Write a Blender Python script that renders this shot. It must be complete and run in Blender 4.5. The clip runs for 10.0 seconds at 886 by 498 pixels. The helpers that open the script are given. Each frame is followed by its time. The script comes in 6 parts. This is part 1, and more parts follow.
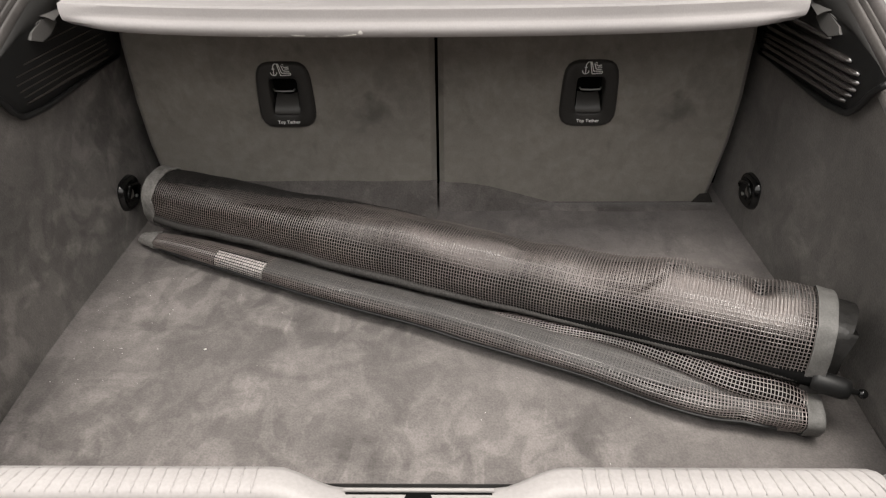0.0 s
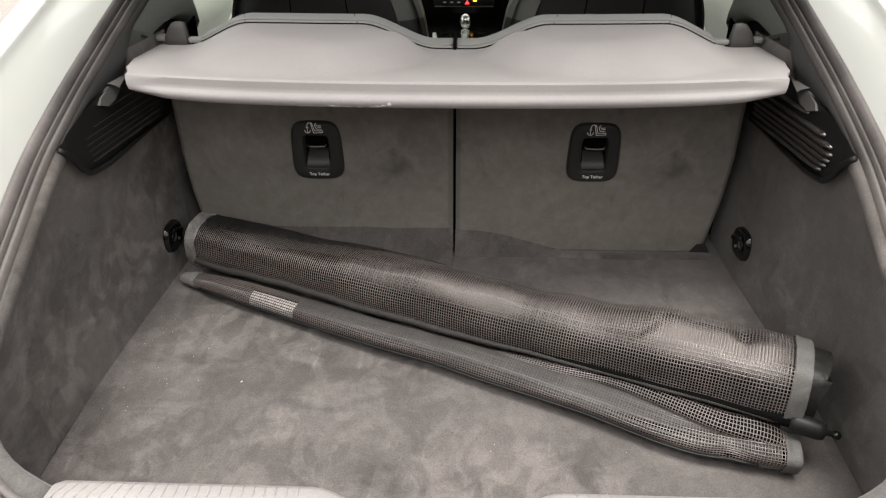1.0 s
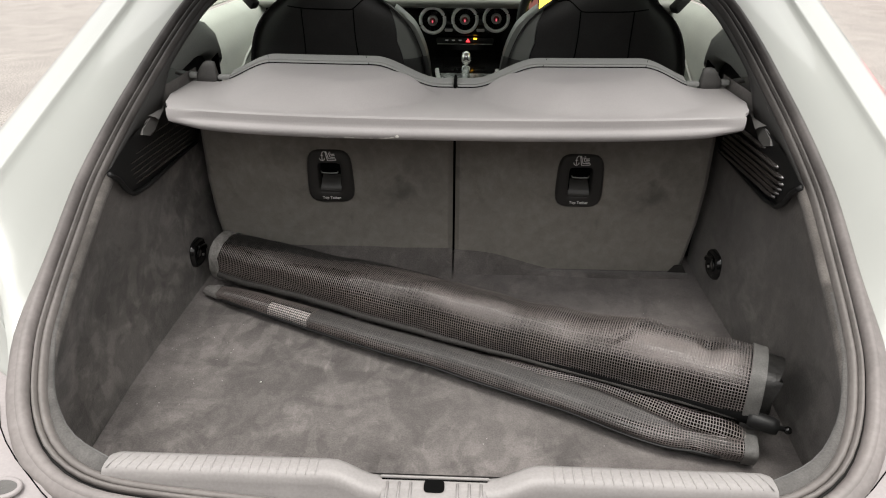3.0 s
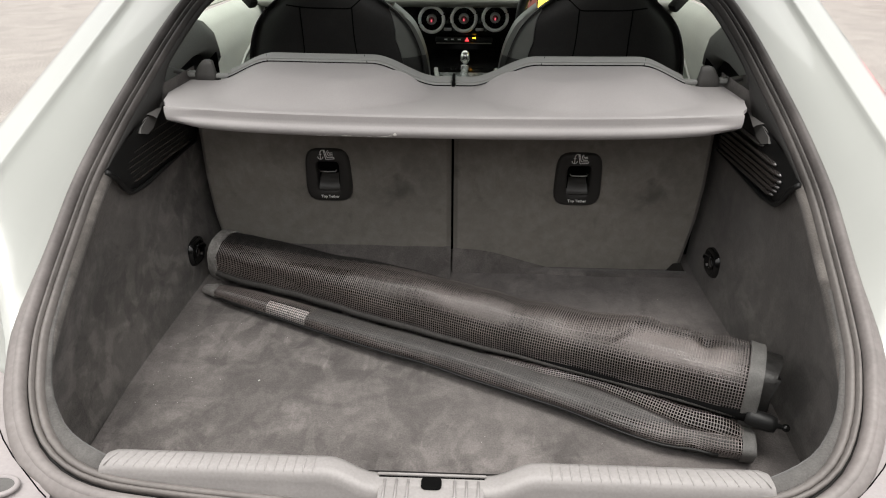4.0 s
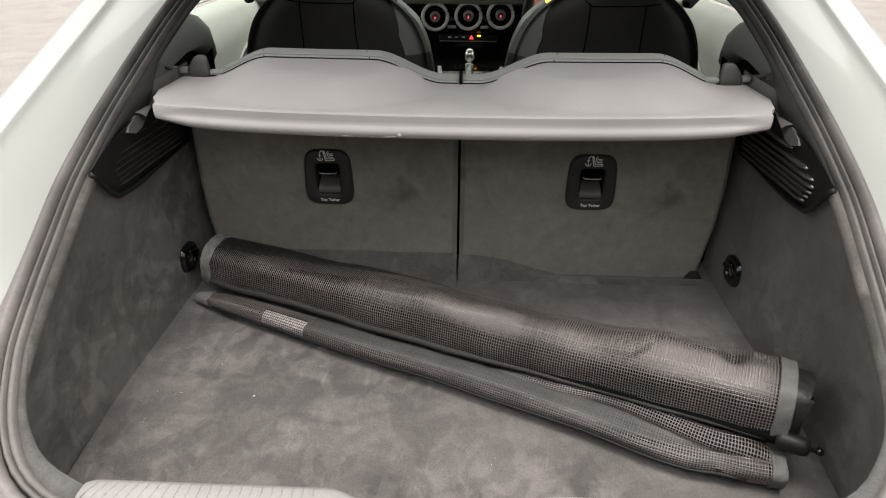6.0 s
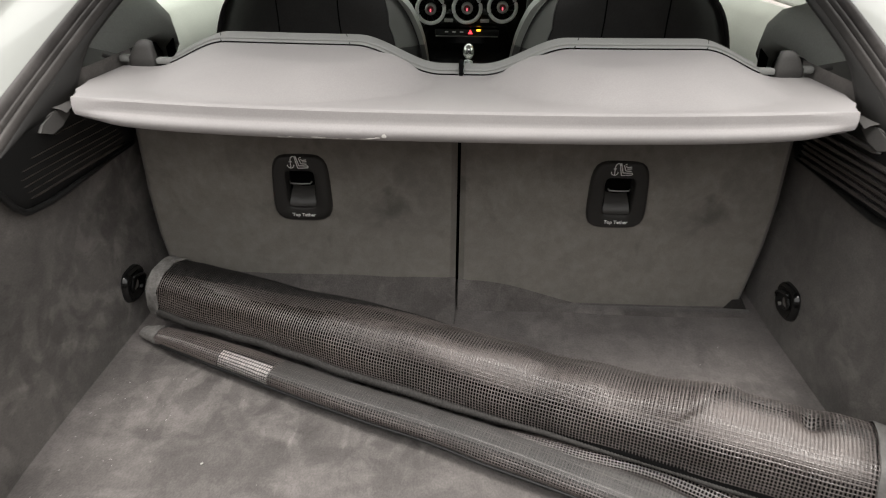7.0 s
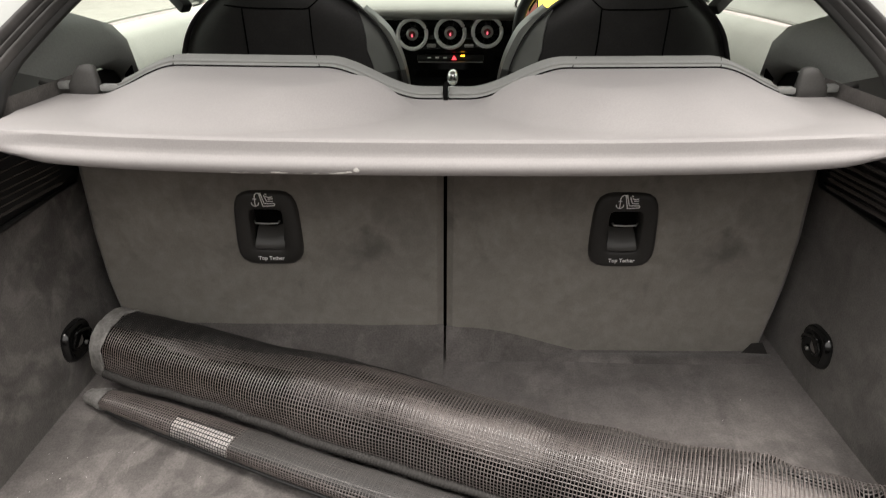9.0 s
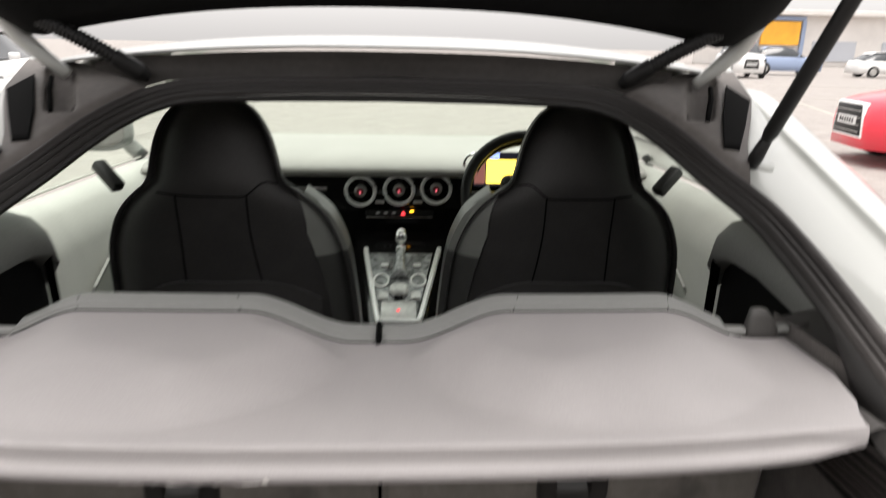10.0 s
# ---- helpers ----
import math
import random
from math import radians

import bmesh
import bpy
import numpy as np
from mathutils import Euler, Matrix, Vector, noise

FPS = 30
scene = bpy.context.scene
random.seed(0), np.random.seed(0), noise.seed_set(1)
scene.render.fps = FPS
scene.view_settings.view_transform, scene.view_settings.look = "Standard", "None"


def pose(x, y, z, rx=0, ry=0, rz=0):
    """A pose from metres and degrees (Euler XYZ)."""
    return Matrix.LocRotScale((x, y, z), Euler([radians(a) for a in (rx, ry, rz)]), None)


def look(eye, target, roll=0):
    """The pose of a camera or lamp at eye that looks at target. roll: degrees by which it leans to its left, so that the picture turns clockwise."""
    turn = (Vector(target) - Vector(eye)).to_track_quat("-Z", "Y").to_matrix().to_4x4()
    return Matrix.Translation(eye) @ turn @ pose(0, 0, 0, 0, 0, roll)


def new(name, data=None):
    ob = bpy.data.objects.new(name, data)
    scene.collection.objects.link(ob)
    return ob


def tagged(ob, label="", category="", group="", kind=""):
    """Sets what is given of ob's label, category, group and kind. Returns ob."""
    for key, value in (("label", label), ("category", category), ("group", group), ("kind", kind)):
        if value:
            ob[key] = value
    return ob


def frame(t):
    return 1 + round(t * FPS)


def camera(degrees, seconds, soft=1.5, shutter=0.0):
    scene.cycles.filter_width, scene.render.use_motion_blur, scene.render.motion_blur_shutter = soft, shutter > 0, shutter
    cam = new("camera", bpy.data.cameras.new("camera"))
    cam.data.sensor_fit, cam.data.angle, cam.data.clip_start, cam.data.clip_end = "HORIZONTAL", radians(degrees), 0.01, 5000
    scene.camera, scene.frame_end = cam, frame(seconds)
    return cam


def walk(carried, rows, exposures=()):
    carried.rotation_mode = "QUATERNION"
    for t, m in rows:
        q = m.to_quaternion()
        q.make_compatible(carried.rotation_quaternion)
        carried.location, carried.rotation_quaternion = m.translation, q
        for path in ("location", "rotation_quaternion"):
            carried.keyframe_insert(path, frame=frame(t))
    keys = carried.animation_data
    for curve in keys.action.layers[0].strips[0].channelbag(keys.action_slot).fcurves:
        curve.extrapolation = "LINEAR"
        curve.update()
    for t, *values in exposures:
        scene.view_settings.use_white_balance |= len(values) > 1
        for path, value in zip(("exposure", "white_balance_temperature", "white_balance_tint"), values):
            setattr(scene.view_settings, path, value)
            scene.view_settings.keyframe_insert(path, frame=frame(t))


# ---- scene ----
cam = camera(66.0, 10.0, soft=1.1, shutter=0.4)
PATH = [
    (0, (0.028, 0.212, 1.223), (-0.005, 1.901, 0.151), -0.7),
    (0.5, (0.023, 0.19, 1.257), (-0.039, 1.9, 0.222), -0.8),
    (1, (0.024, 0.139, 1.295), (-0.045, 1.874, 0.301), -0.3),
    (1.5, (0.024, 0.074, 1.328), (-0.046, 1.827, 0.368), 0.1),
    (2, (0.025, 0.035, 1.34), (-0.045, 1.8, 0.403), 0.3),
    (2.5, (0.027, 0.023, 1.34), (-0.044, 1.796, 0.418), 0.3),
    (4, (0.033, 0.019, 1.337), (-0.039, 1.792, 0.415), 0.2),
    (4.5, (0.028, 0.019, 1.336), (-0.042, 1.791, 0.411), 0.3),
    (5, (0.024, 0.02, 1.337), (-0.045, 1.79, 0.409), 0.4),
    (5.2, (0.025, 0.021, 1.336), (-0.047, 1.791, 0.408), 0.3),
    (6.5, (0.014, 0.175, 1.286), (-0.055, 1.952, 0.373), 0.5),
    (7, (0.01, 0.291, 1.244), (-0.05, 2.072, 0.337), 0.6),
    (7.5, (0.002, 0.382, 1.205), (-0.05, 2.167, 0.304), 0.5),
    (8, (-0.007, 0.417, 1.192), (-0.044, 2.205, 0.295), 0.6),
    (8.5, (0.0, 0.416, 1.194), (-0.037, 2.213, 0.318), 0.2),
    (9, (0.008, 0.408, 1.211), (-0.015, 2.226, 0.378), 0.1),
    (9.2, (0.011, 0.407, 1.223), (-0.003, 2.237, 0.416), 0.0),
    (9.5, (0.028, 0.429, 1.277), (0.03, 2.28, 0.517), 0.2),
    (9.7, (0.034, 0.46, 1.31), (0.054, 2.335, 0.612), -0.0),
    (9.9, (0.035, 0.507, 1.343), (0.1, 2.41, 0.73), 0.5),
    (10, (0.038, 0.538, 1.361), (0.132, 2.452, 0.79), 1.1),
]
walk(cam, [(t, look(eye, target, roll)) for t, eye, target, roll in PATH],
     [(0, 1.58, 6700, 11), (0.9, 1.56, 6650, 11), (1.4, 1.38, 6600, 11), (2, 1.31, 6600, 11), (2.7, 1.28, 6550, 10), (3.8, 1.22, 6500, 10), (5.2, 1.22, 6500, 10), (6.5, 1.42, 6550, 10), (7, 1.50, 6550, 10), (8, 1.70, 6600, 10), (9, 1.64, 6700, 11),
      (9.5, 1.58, 6700, 12), (9.7, 1.56, 6650, 13), (10, 1.42, 6550, 13)])

# ---------- world, sun, exposure ----------
world = bpy.data.worlds.new("overcast_sky")
scene.world = world
world.use_nodes = True
wn, wl = world.node_tree.nodes, world.node_tree.links
wn.clear()
sky = wn.new("ShaderNodeTexSky")
sky.sky_type, sky.sun_disc = "NISHITA", False
sky.sun_elevation, sky.sun_rotation = radians(80.4), radians(173)
sky.air_density, sky.dust_density, sky.ozone_density = 1.0, 4.0, 1.0
pale = wn.new("ShaderNodeHueSaturation")
pale.inputs["Saturation"].default_value = 0.12
warm = wn.new("ShaderNodeMix")
warm.data_type, warm.blend_type = "RGBA", "MULTIPLY"
warm.inputs["Factor"].default_value = 1.0
warm.inputs["B"].default_value = (1.0, 0.985, 0.955, 1)
wb = wn.new("ShaderNodeBackground")
wb.inputs["Strength"].default_value = 0.14
wo = wn.new("ShaderNodeOutputWorld")
wl.new(sky.outputs[0], pale.inputs["Color"])
cloud = wn.new("ShaderNodeMix")
cloud.data_type = "RGBA"
cloud.inputs["Factor"].default_value = 0.7
# overcast brightness: dimmer at the horizon, brighter overhead
wc_ = wn.new("ShaderNodeTexCoord")
wz = wn.new("ShaderNodeSeparateXYZ")
wr = wn.new("ShaderNodeMapRange")
wr.inputs["To Min"].default_value, wr.inputs["To Max"].default_value = 2.45, 6.6
wl.new(wc_.outputs["Generated"], wz.inputs[0])
wl.new(wz.outputs["Z"], wr.inputs["Value"])
wl.new(wr.outputs[0], cloud.inputs["B"])
wl.new(pale.outputs[0], cloud.inputs["A"])
wl.new(cloud.outputs["Result"], warm.inputs["A"])
wl.new(warm.outputs["Result"], wb.inputs["Color"])
wl.new(wb.outputs[0], wo.inputs["Surface"])

sun = new("sun", bpy.data.lights.new("sun", "SUN"))
sun.data.energy, sun.data.angle, sun.data.color = 0.90, radians(28), (1.0, 0.97, 0.92)
sun.matrix_world = look((0.2, -0.95, 10), (0, 0.6, 0.8))

# ---------- materials ----------
def mat(name, color, rough=0.5, metal=0.0, grain=None, patch=None, bump=None, coat=0.0, sheen=0.0, spec=0.5, vary=0.0):
    """grain, patch: (scale, strength) of fine and broad colour variation; bump: (scale, strength, distance)."""
    m = bpy.data.materials.new(name)
    m.use_nodes = True
    n, l = m.node_tree.nodes, m.node_tree.links
    b = n["Principled BSDF"]
    b.inputs["Roughness"].default_value = rough
    b.inputs["Metallic"].default_value = metal
    b.inputs["Coat Weight"].default_value = coat
    b.inputs["Coat Roughness"].default_value = 0.05
    b.inputs["Sheen Weight"].default_value = sheen
    b.inputs["Specular IOR Level"].default_value = spec
    co = n.new("ShaderNodeTexCoord")
    last = None
    base = n.new("ShaderNodeRGB")
    base.outputs[0].default_value = (*color, 1)
    last = base.outputs[0]
    for k, setting in enumerate((patch, grain)):
        if not setting:
            continue
        t = n.new("ShaderNodeTexNoise")
        t.inputs["Scale"].default_value = setting[0]
        t.inputs["Detail"].default_value = 6 if k == 0 else 3
        t.inputs["Distortion"].default_value = 1.2 if k == 0 else 0.0
        l.new(co.outputs["Object"], t.inputs["Vector"])
        r = n.new("ShaderNodeMapRange")
        r.inputs["From Min"].default_value, r.inputs["From Max"].default_value = 0.3, 0.7
        r.inputs["To Min"].default_value, r.inputs["To Max"].default_value = 1 - setting[1], 1 + setting[1]
        l.new(t.outputs["Fac"], r.inputs["Value"])
        x = n.new("ShaderNodeVectorMath")
        x.operation = "SCALE"
        l.new(last, x.inputs[0])
        l.new(r.outputs[0], x.inputs["Scale"])
        last = x.outputs[0]
    if vary:
        oi = n.new("ShaderNodeObjectInfo")
        r = n.new("ShaderNodeMapRange")
        r.inputs["To Min"].default_value, r.inputs["To Max"].default_value = 1 - vary, 1 + vary
        l.new(oi.outputs["Random"], r.inputs["Value"])
        x = n.new("ShaderNodeVectorMath")
        x.operation = "SCALE"
        l.new(last, x.inputs[0])
        l.new(r.outputs[0], x.inputs["Scale"])
        last = x.outputs[0]
    l.new(last, b.inputs["Base Color"])
    if bump:
        t = n.new("ShaderNodeTexNoise")
        t.inputs["Scale"].default_value = bump[0]
        t.inputs["Detail"].default_value = 4
        l.new(co.outputs["Object"], t.inputs["Vector"])
        bn = n.new("ShaderNodeBump")
        bn.inputs["Strength"].default_value = bump[1]
        bn.inputs["Distance"].default_value = bump[2]
        l.new(t.outputs["Fac"], bn.inputs["Height"])
        l.new(bn.outputs[0], b.inputs["Normal"])
    return m


def carpet(name, color, wipe, stain=0.0, fibre=0.13):
    """Needle-felt carpet: fibre speckle, nap brushed both ways in hard-edged swathes, pale scuffs, dark smudges."""
    m = mat(name, color, 0.95, grain=(420, fibre), bump=(420, 0.15 + fibre * 2, 0.0015), sheen=0.2, spec=0.1)
    n, l = m.node_tree.nodes, m.node_tree.links
    b = n["Principled BSDF"]
    src = b.inputs["Base Color"].links[0].from_socket
    co = n.new("ShaderNodeTexCoord")

    def layer(turn, stretch, off, detail, warp, lo, hi, low, high, where=None):
        nonlocal src
        mp = n.new("ShaderNodeMapping")
        mp.inputs["Rotation"].default_value = turn
        mp.inputs["Scale"].default_value = stretch
        mp.inputs["Location"].default_value = (off, off * 0.7, off * 1.3)
        l.new(co.outputs["Object"], mp.inputs["Vector"])
        t = n.new("ShaderNodeTexNoise")
        t.inputs["Scale"].default_value, t.inputs["Distortion"].default_value = 1.0, warp
        t.inputs["Detail"].default_value = detail
        l.new(mp.outputs[0], t.inputs["Vector"])
        r = n.new("ShaderNodeMapRange")
        r.interpolation_type = "SMOOTHSTEP"
        r.inputs["From Min"].default_value, r.inputs["From Max"].default_value = lo, hi
        r.inputs["To Min"].default_value, r.inputs["To Max"].default_value = low, high
        l.new(t.outputs["Fac"], r.inputs["Value"])
        fac = r.outputs[0]
        if where is not None:
            mx = n.new("ShaderNodeMix")
            mx.inputs["A"].default_value = 1.0
            l.new(where, mx.inputs["Factor"])
            l.new(fac, mx.inputs["B"])
            fac = mx.outputs["Result"]
        x = n.new("ShaderNodeVectorMath")
        x.operation = "SCALE"
        l.new(src, x.inputs[0])
        l.new(fac, x.inputs["Scale"])
        src = x.outputs[0]

    # where the nap has been handled most
    tm = n.new("ShaderNodeTexNoise")
    tm.inputs["Scale"].default_value, tm.inputs["Detail"].default_value = 3.1, 2
    l.new(co.outputs["Object"], tm.inputs["Vector"])
    rm = n.new("ShaderNodeMapRange")
    rm.inputs["From Min"].default_value, rm.inputs["From Max"].default_value = 0.40, 0.58
    rm.inputs["To Min"].default_value, rm.inputs["To Max"].default_value = 0.25, 1.0
    sx_ = n.new("ShaderNodeSeparateXYZ")
    ma = n.new("ShaderNodeMath")
    ma.operation, ma.inputs[1].default_value = "MULTIPLY_ADD", -0.16
    l.new(co.outputs["Object"], sx_.inputs[0])
    l.new(sx_.outputs["X"], ma.inputs[0])
    l.new(tm.outputs["Fac"], ma.inputs[2])
    l.new(ma.outputs[0], rm.inputs["Value"])
    used = rm.outputs[0]
    layer((0, 0, 0.4), (4.0, 3.5, 4.0), 1.0, 3, 0.6, 0.35, 0.65, 1 - wipe * 0.28, 1 + wipe * 0.28)
    layer((0.3, 0.2, 0.9), (9, 13, 11), 4.0, 6, 0.8, 0.42, 0.58, 1 - wipe * 0.50, 1 + wipe * 0.50, used)
    layer((-0.2, 0.4, -0.4), (24, 17, 19), 7.0, 6, 0.8, 0.44, 0.60, 1 - wipe * 0.42, 1 + wipe * 0.42, used)
    layer((0.2, 0.1, 0.15), (52, 15, 24), 11.0, 4, 0.8, 0.60, 0.70, 1, 1 + wipe * 0.55, used)
    layer((-0.6, 0.5, -0.6), (46, 17, 26), 2.0, 4, 0.8, 0.62, 0.72, 1, 1 + wipe * 0.55, used)
    layer((0, 0, 0), (60, 70, 60), 5.0, 3, 0.3, 0.35, 0.7, 0.95, 1.06)
    layer((0, 0, 0.3), (13, 15, 11), 9.0, 5, 0.4, 0.61, 0.74, 1, 1 - stain)
    l.new(src, b.inputs["Base Color"])
    return m


def glass(name, tint):
    m = bpy.data.materials.new(name)
    m.use_nodes = True
    n, l = m.node_tree.nodes, m.node_tree.links
    n.clear()
    tr = n.new("ShaderNodeBsdfTransparent")
    tr.inputs[0].default_value = (*tint, 1)
    gl = n.new("ShaderNodeBsdfGlossy")
    gl.inputs["Roughness"].default_value = 0.02
    fr = n.new("ShaderNodeFresnel")
    fr.inputs[0].default_value = 1.45
    mx = n.new("ShaderNodeMixShader")
    out = n.new("ShaderNodeOutputMaterial")
    l.new(fr.outputs[0], mx.inputs[0])
    l.new(tr.outputs[0], mx.inputs[1])
    l.new(gl.outputs[0], mx.inputs[2])
    l.new(mx.outputs[0], out.inputs[0])
    return m


def glow(name, color, strength):
    m = mat(name, color, 0.3)
    b = m.node_tree.nodes["Principled BSDF"]
    b.inputs["Emission Color"].default_value = (*color, 1)
    b.inputs["Emission Strength"].default_value = strength
    return m


FLOOR_CARPET = carpet("boot floor carpet", (0.150, 0.137, 0.1315), 0.36, 0.12, 0.16)
WALL_CARPET = carpet("boot wall carpet", (0.128, 0.117, 0.109), 0.42, 0.10)
SEAT_CARPET = carpet("seat back carpet", (0.270, 0.249, 0.225), 0.14, 0.30, 0.05)
DARK_CARPET = carpet("dark carpet", (0.035, 0.032, 0.030), 0.2)
LIP_CARPET = carpet("lip carpet", (0.115, 0.110, 0.106), 0.2)
SHELF = mat("shelf grey vinyl", (0.378, 0.358, 0.356), 0.55, grain=(600, 0.05), patch=(5, 0.05), bump=(900, 0.12, 0.001), spec=0.35)
SHELF_EDGE = mat("shelf edge trim", (0.285, 0.288, 0.276), 0.55, grain=(500, 0.06), spec=0.35)
SCAR = mat("bare scraped plastic", (0.62, 0.60, 0.57), 0.7)
PAINT = mat("white car paint", (0.463, 0.475, 0.452), 0.30, coat=0.8, patch=(2, 0.02), spec=0.4)
# greys darkened to hold the shade under the open tailgate
FLANGE_SHADE = mat("grey flange darkened for shade", (0.075, 0.070, 0.066), 0.55, patch=(6, 0.1), grain=(90, 0.08), spec=0.15)
CHANNEL_SHADE = mat("grey channel darkened for shade", (0.14, 0.128, 0.120), 0.5, patch=(9, 0.15), grain=(90, 0.08), spec=0.3)
DULL = mat("dull black plastic", (0.006, 0.006, 0.006), 0.75, grain=(400, 0.15), spec=0.06)

def shaded_rubber(name, color):
    """Seal rubber coloured darker with height: the tailgate's shade is put into its colour."""
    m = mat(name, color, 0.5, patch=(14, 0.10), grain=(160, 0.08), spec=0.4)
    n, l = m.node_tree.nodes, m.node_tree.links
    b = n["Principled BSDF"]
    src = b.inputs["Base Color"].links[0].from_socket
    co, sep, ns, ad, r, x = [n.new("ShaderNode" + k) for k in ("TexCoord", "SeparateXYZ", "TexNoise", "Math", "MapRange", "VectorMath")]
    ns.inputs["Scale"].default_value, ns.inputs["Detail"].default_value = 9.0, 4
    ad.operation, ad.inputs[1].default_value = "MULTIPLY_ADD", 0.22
    # painted shade: full colour low down, fading dark towards the roof
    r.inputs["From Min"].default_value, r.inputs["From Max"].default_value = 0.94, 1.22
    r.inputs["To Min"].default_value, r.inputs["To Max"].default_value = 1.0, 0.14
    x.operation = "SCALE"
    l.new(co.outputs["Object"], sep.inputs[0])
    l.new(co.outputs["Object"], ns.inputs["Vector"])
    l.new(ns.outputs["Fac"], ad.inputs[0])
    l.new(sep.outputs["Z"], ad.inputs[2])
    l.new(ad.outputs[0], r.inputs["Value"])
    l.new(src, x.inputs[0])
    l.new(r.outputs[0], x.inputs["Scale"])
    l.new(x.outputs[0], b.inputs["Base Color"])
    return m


RUBBER = shaded_rubber("seal rubber", (0.235, 0.213, 0.206))
RUBBER_LIP = shaded_rubber("seal lip rubber", (0.17, 0.155, 0.147))
RUBBER_DARK = mat("dark seal rubber", (0.035, 0.034, 0.033), 0.55, patch=(14, 0.12))
TRIM = mat("grey pillar plastic", (0.022, 0.021, 0.020), 0.55, grain=(500, 0.10), bump=(800, 0.15, 0.001))
SILL = mat("grey sill plastic", (0.315, 0.298, 0.292), 0.5, grain=(300, 0.06), patch=(9, 0.07), bump=(900, 0.1, 0.001), spec=0.4)
BLACK = mat("black plastic", (0.014, 0.014, 0.014), 0.45, grain=(400, 0.15), bump=(900, 0.1, 0.0006), spec=0.3)
PLATE = mat("black tether plate", (0.036, 0.034, 0.032), 0.42, grain=(700, 0.12), bump=(1200, 0.12, 0.0006))
GLOSS = mat("gloss black", (0.008, 0.008, 0.008), 0.12)
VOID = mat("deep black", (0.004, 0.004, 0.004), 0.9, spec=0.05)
CHROME = mat("brushed aluminium", (0.90, 0.90, 0.89), 0.22, metal=1.0, grain=(60, 0.05))
STEEL = mat("dull steel", (0.55, 0.54, 0.52), 0.35, metal=1.0)
WHITE_INK = mat("white print", (0.93, 0.93, 0.91), 0.6)
NET = mat("glossy black mesh strands", (0.134, 0.113, 0.106), 0.30, grain=(300, 0.2), patch=(5, 0.45), spec=1.0, coat=0.7)
NET_UNDER = mat("inner mesh layer", (0.060, 0.056, 0.053), 0.40, grain=(300, 0.2), patch=(8, 0.35), spec=0.6)
# near-black: the shade in the mesh holes and gaps is in this colour
CORE = mat("near-black core for the dark inside the roll", (0.004, 0.004, 0.004), 0.8, patch=(12, 0.45), grain=(300, 0.2), spec=0.05)
BAND = mat("grey binding tape", (0.115, 0.112, 0.107), 0.6, patch=(25, 0.2), grain=(500, 0.15), bump=(120, 0.3, 0.002))
SILVER_BAND = mat("silver worn binding", (0.25, 0.24, 0.23), 0.45, patch=(40, 0.35), grain=(300, 0.2))
PATCHM = mat("pale woven patch", (0.66, 0.62, 0.60), 0.6, grain=(200, 0.2))
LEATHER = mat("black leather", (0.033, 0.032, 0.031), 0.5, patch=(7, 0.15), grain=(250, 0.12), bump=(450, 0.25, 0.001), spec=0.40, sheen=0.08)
# paler copies of the black leather, with window light in their colour
LEATHER_LOW = mat("faintly lit lower bolster", (0.052, 0.053, 0.050), 0.45, patch=(7, 0.1), bump=(450, 0.25, 0.001), spec=0.5)
LEATHER_LIT = mat("lit bolster leather", (0.190, 0.197, 0.182), 0.40, patch=(7, 0.1), bump=(450, 0.25, 0.001), spec=0.6)
DASH = mat("dash top soft plastic", (0.33, 0.33, 0.305), 0.5, grain=(400, 0.06), patch=(3, 0.05), bump=(500, 0.2, 0.001))
DOORCARD = mat("pale door lining", (0.50, 0.515, 0.475), 0.6, patch=(4, 0.06), grain=(300, 0.05))
HEADLINER = mat("grey headliner", (0.45, 0.45, 0.42), 0.9, grain=(400, 0.08))
FELT = mat("black felt lining", (0.008, 0.008, 0.008), 0.9, grain=(400, 0.2), spec=0.1)
SILVER = mat("silver console paint", (0.72, 0.72, 0.70), 0.35, metal=0.1, patch=(20, 0.25), grain=(200, 0.1))
RAIL = mat("satin aluminium", (0.93, 0.93, 0.92), 0.28, metal=0.20, grain=(80, 0.05))
MIRROR_CASE = mat("dark mirror housing", (0.09, 0.095, 0.09), 0.4, patch=(9, 0.1))
MIRROR = mat("mirror silver", (0.85, 0.86, 0.86), 0.03, metal=1.0)
POST = mat("grey post plastic", (0.075, 0.072, 0.069), 0.5, grain=(400, 0.08))
QTRIM = mat("grey cabin trim", (0.33, 0.338, 0.315), 0.6, grain=(300, 0.08))
PRIVACY = mat("dark rear glass", (0.006, 0.006, 0.006), 0.35, spec=0.15)
GLASS = glass("green tinted glass", (0.88, 0.97, 0.89))
TYRE = mat("tyre rubber", (0.02, 0.02, 0.02), 0.8)
RED = mat("red car paint", (0.85, 0.03, 0.06), 0.3, coat=0.8)
# blue paled so the distance haze sits in the colour
BLUE = mat("blue car paint paled for haze", (0.26, 0.33, 0.48), 0.35, coat=0.6)
WHITE_CAR = mat("white car finish", (0.75, 0.75, 0.74), 0.35, coat=0.6)
DARK_GLASS = mat("dark car glass", (0.03, 0.035, 0.04), 0.1)
ASPHALT = mat("worn asphalt", (0.30, 0.275, 0.256), 0.9, patch=(2.5, 0.12), grain=(80, 0.50), bump=(90, 0.5, 0.008))
BUMPER = mat("bumper top plastic", (0.36, 0.33, 0.33), 0.5, patch=(9, 0.05), grain=(300, 0.05))
BUILD = mat("pale cladding", (0.70, 0.67, 0.64), 0.7, patch=(0.4, 0.06))
ORANGE = mat("orange signboard", (0.85, 0.42, 0.04), 0.5, patch=(0.7, 0.1))
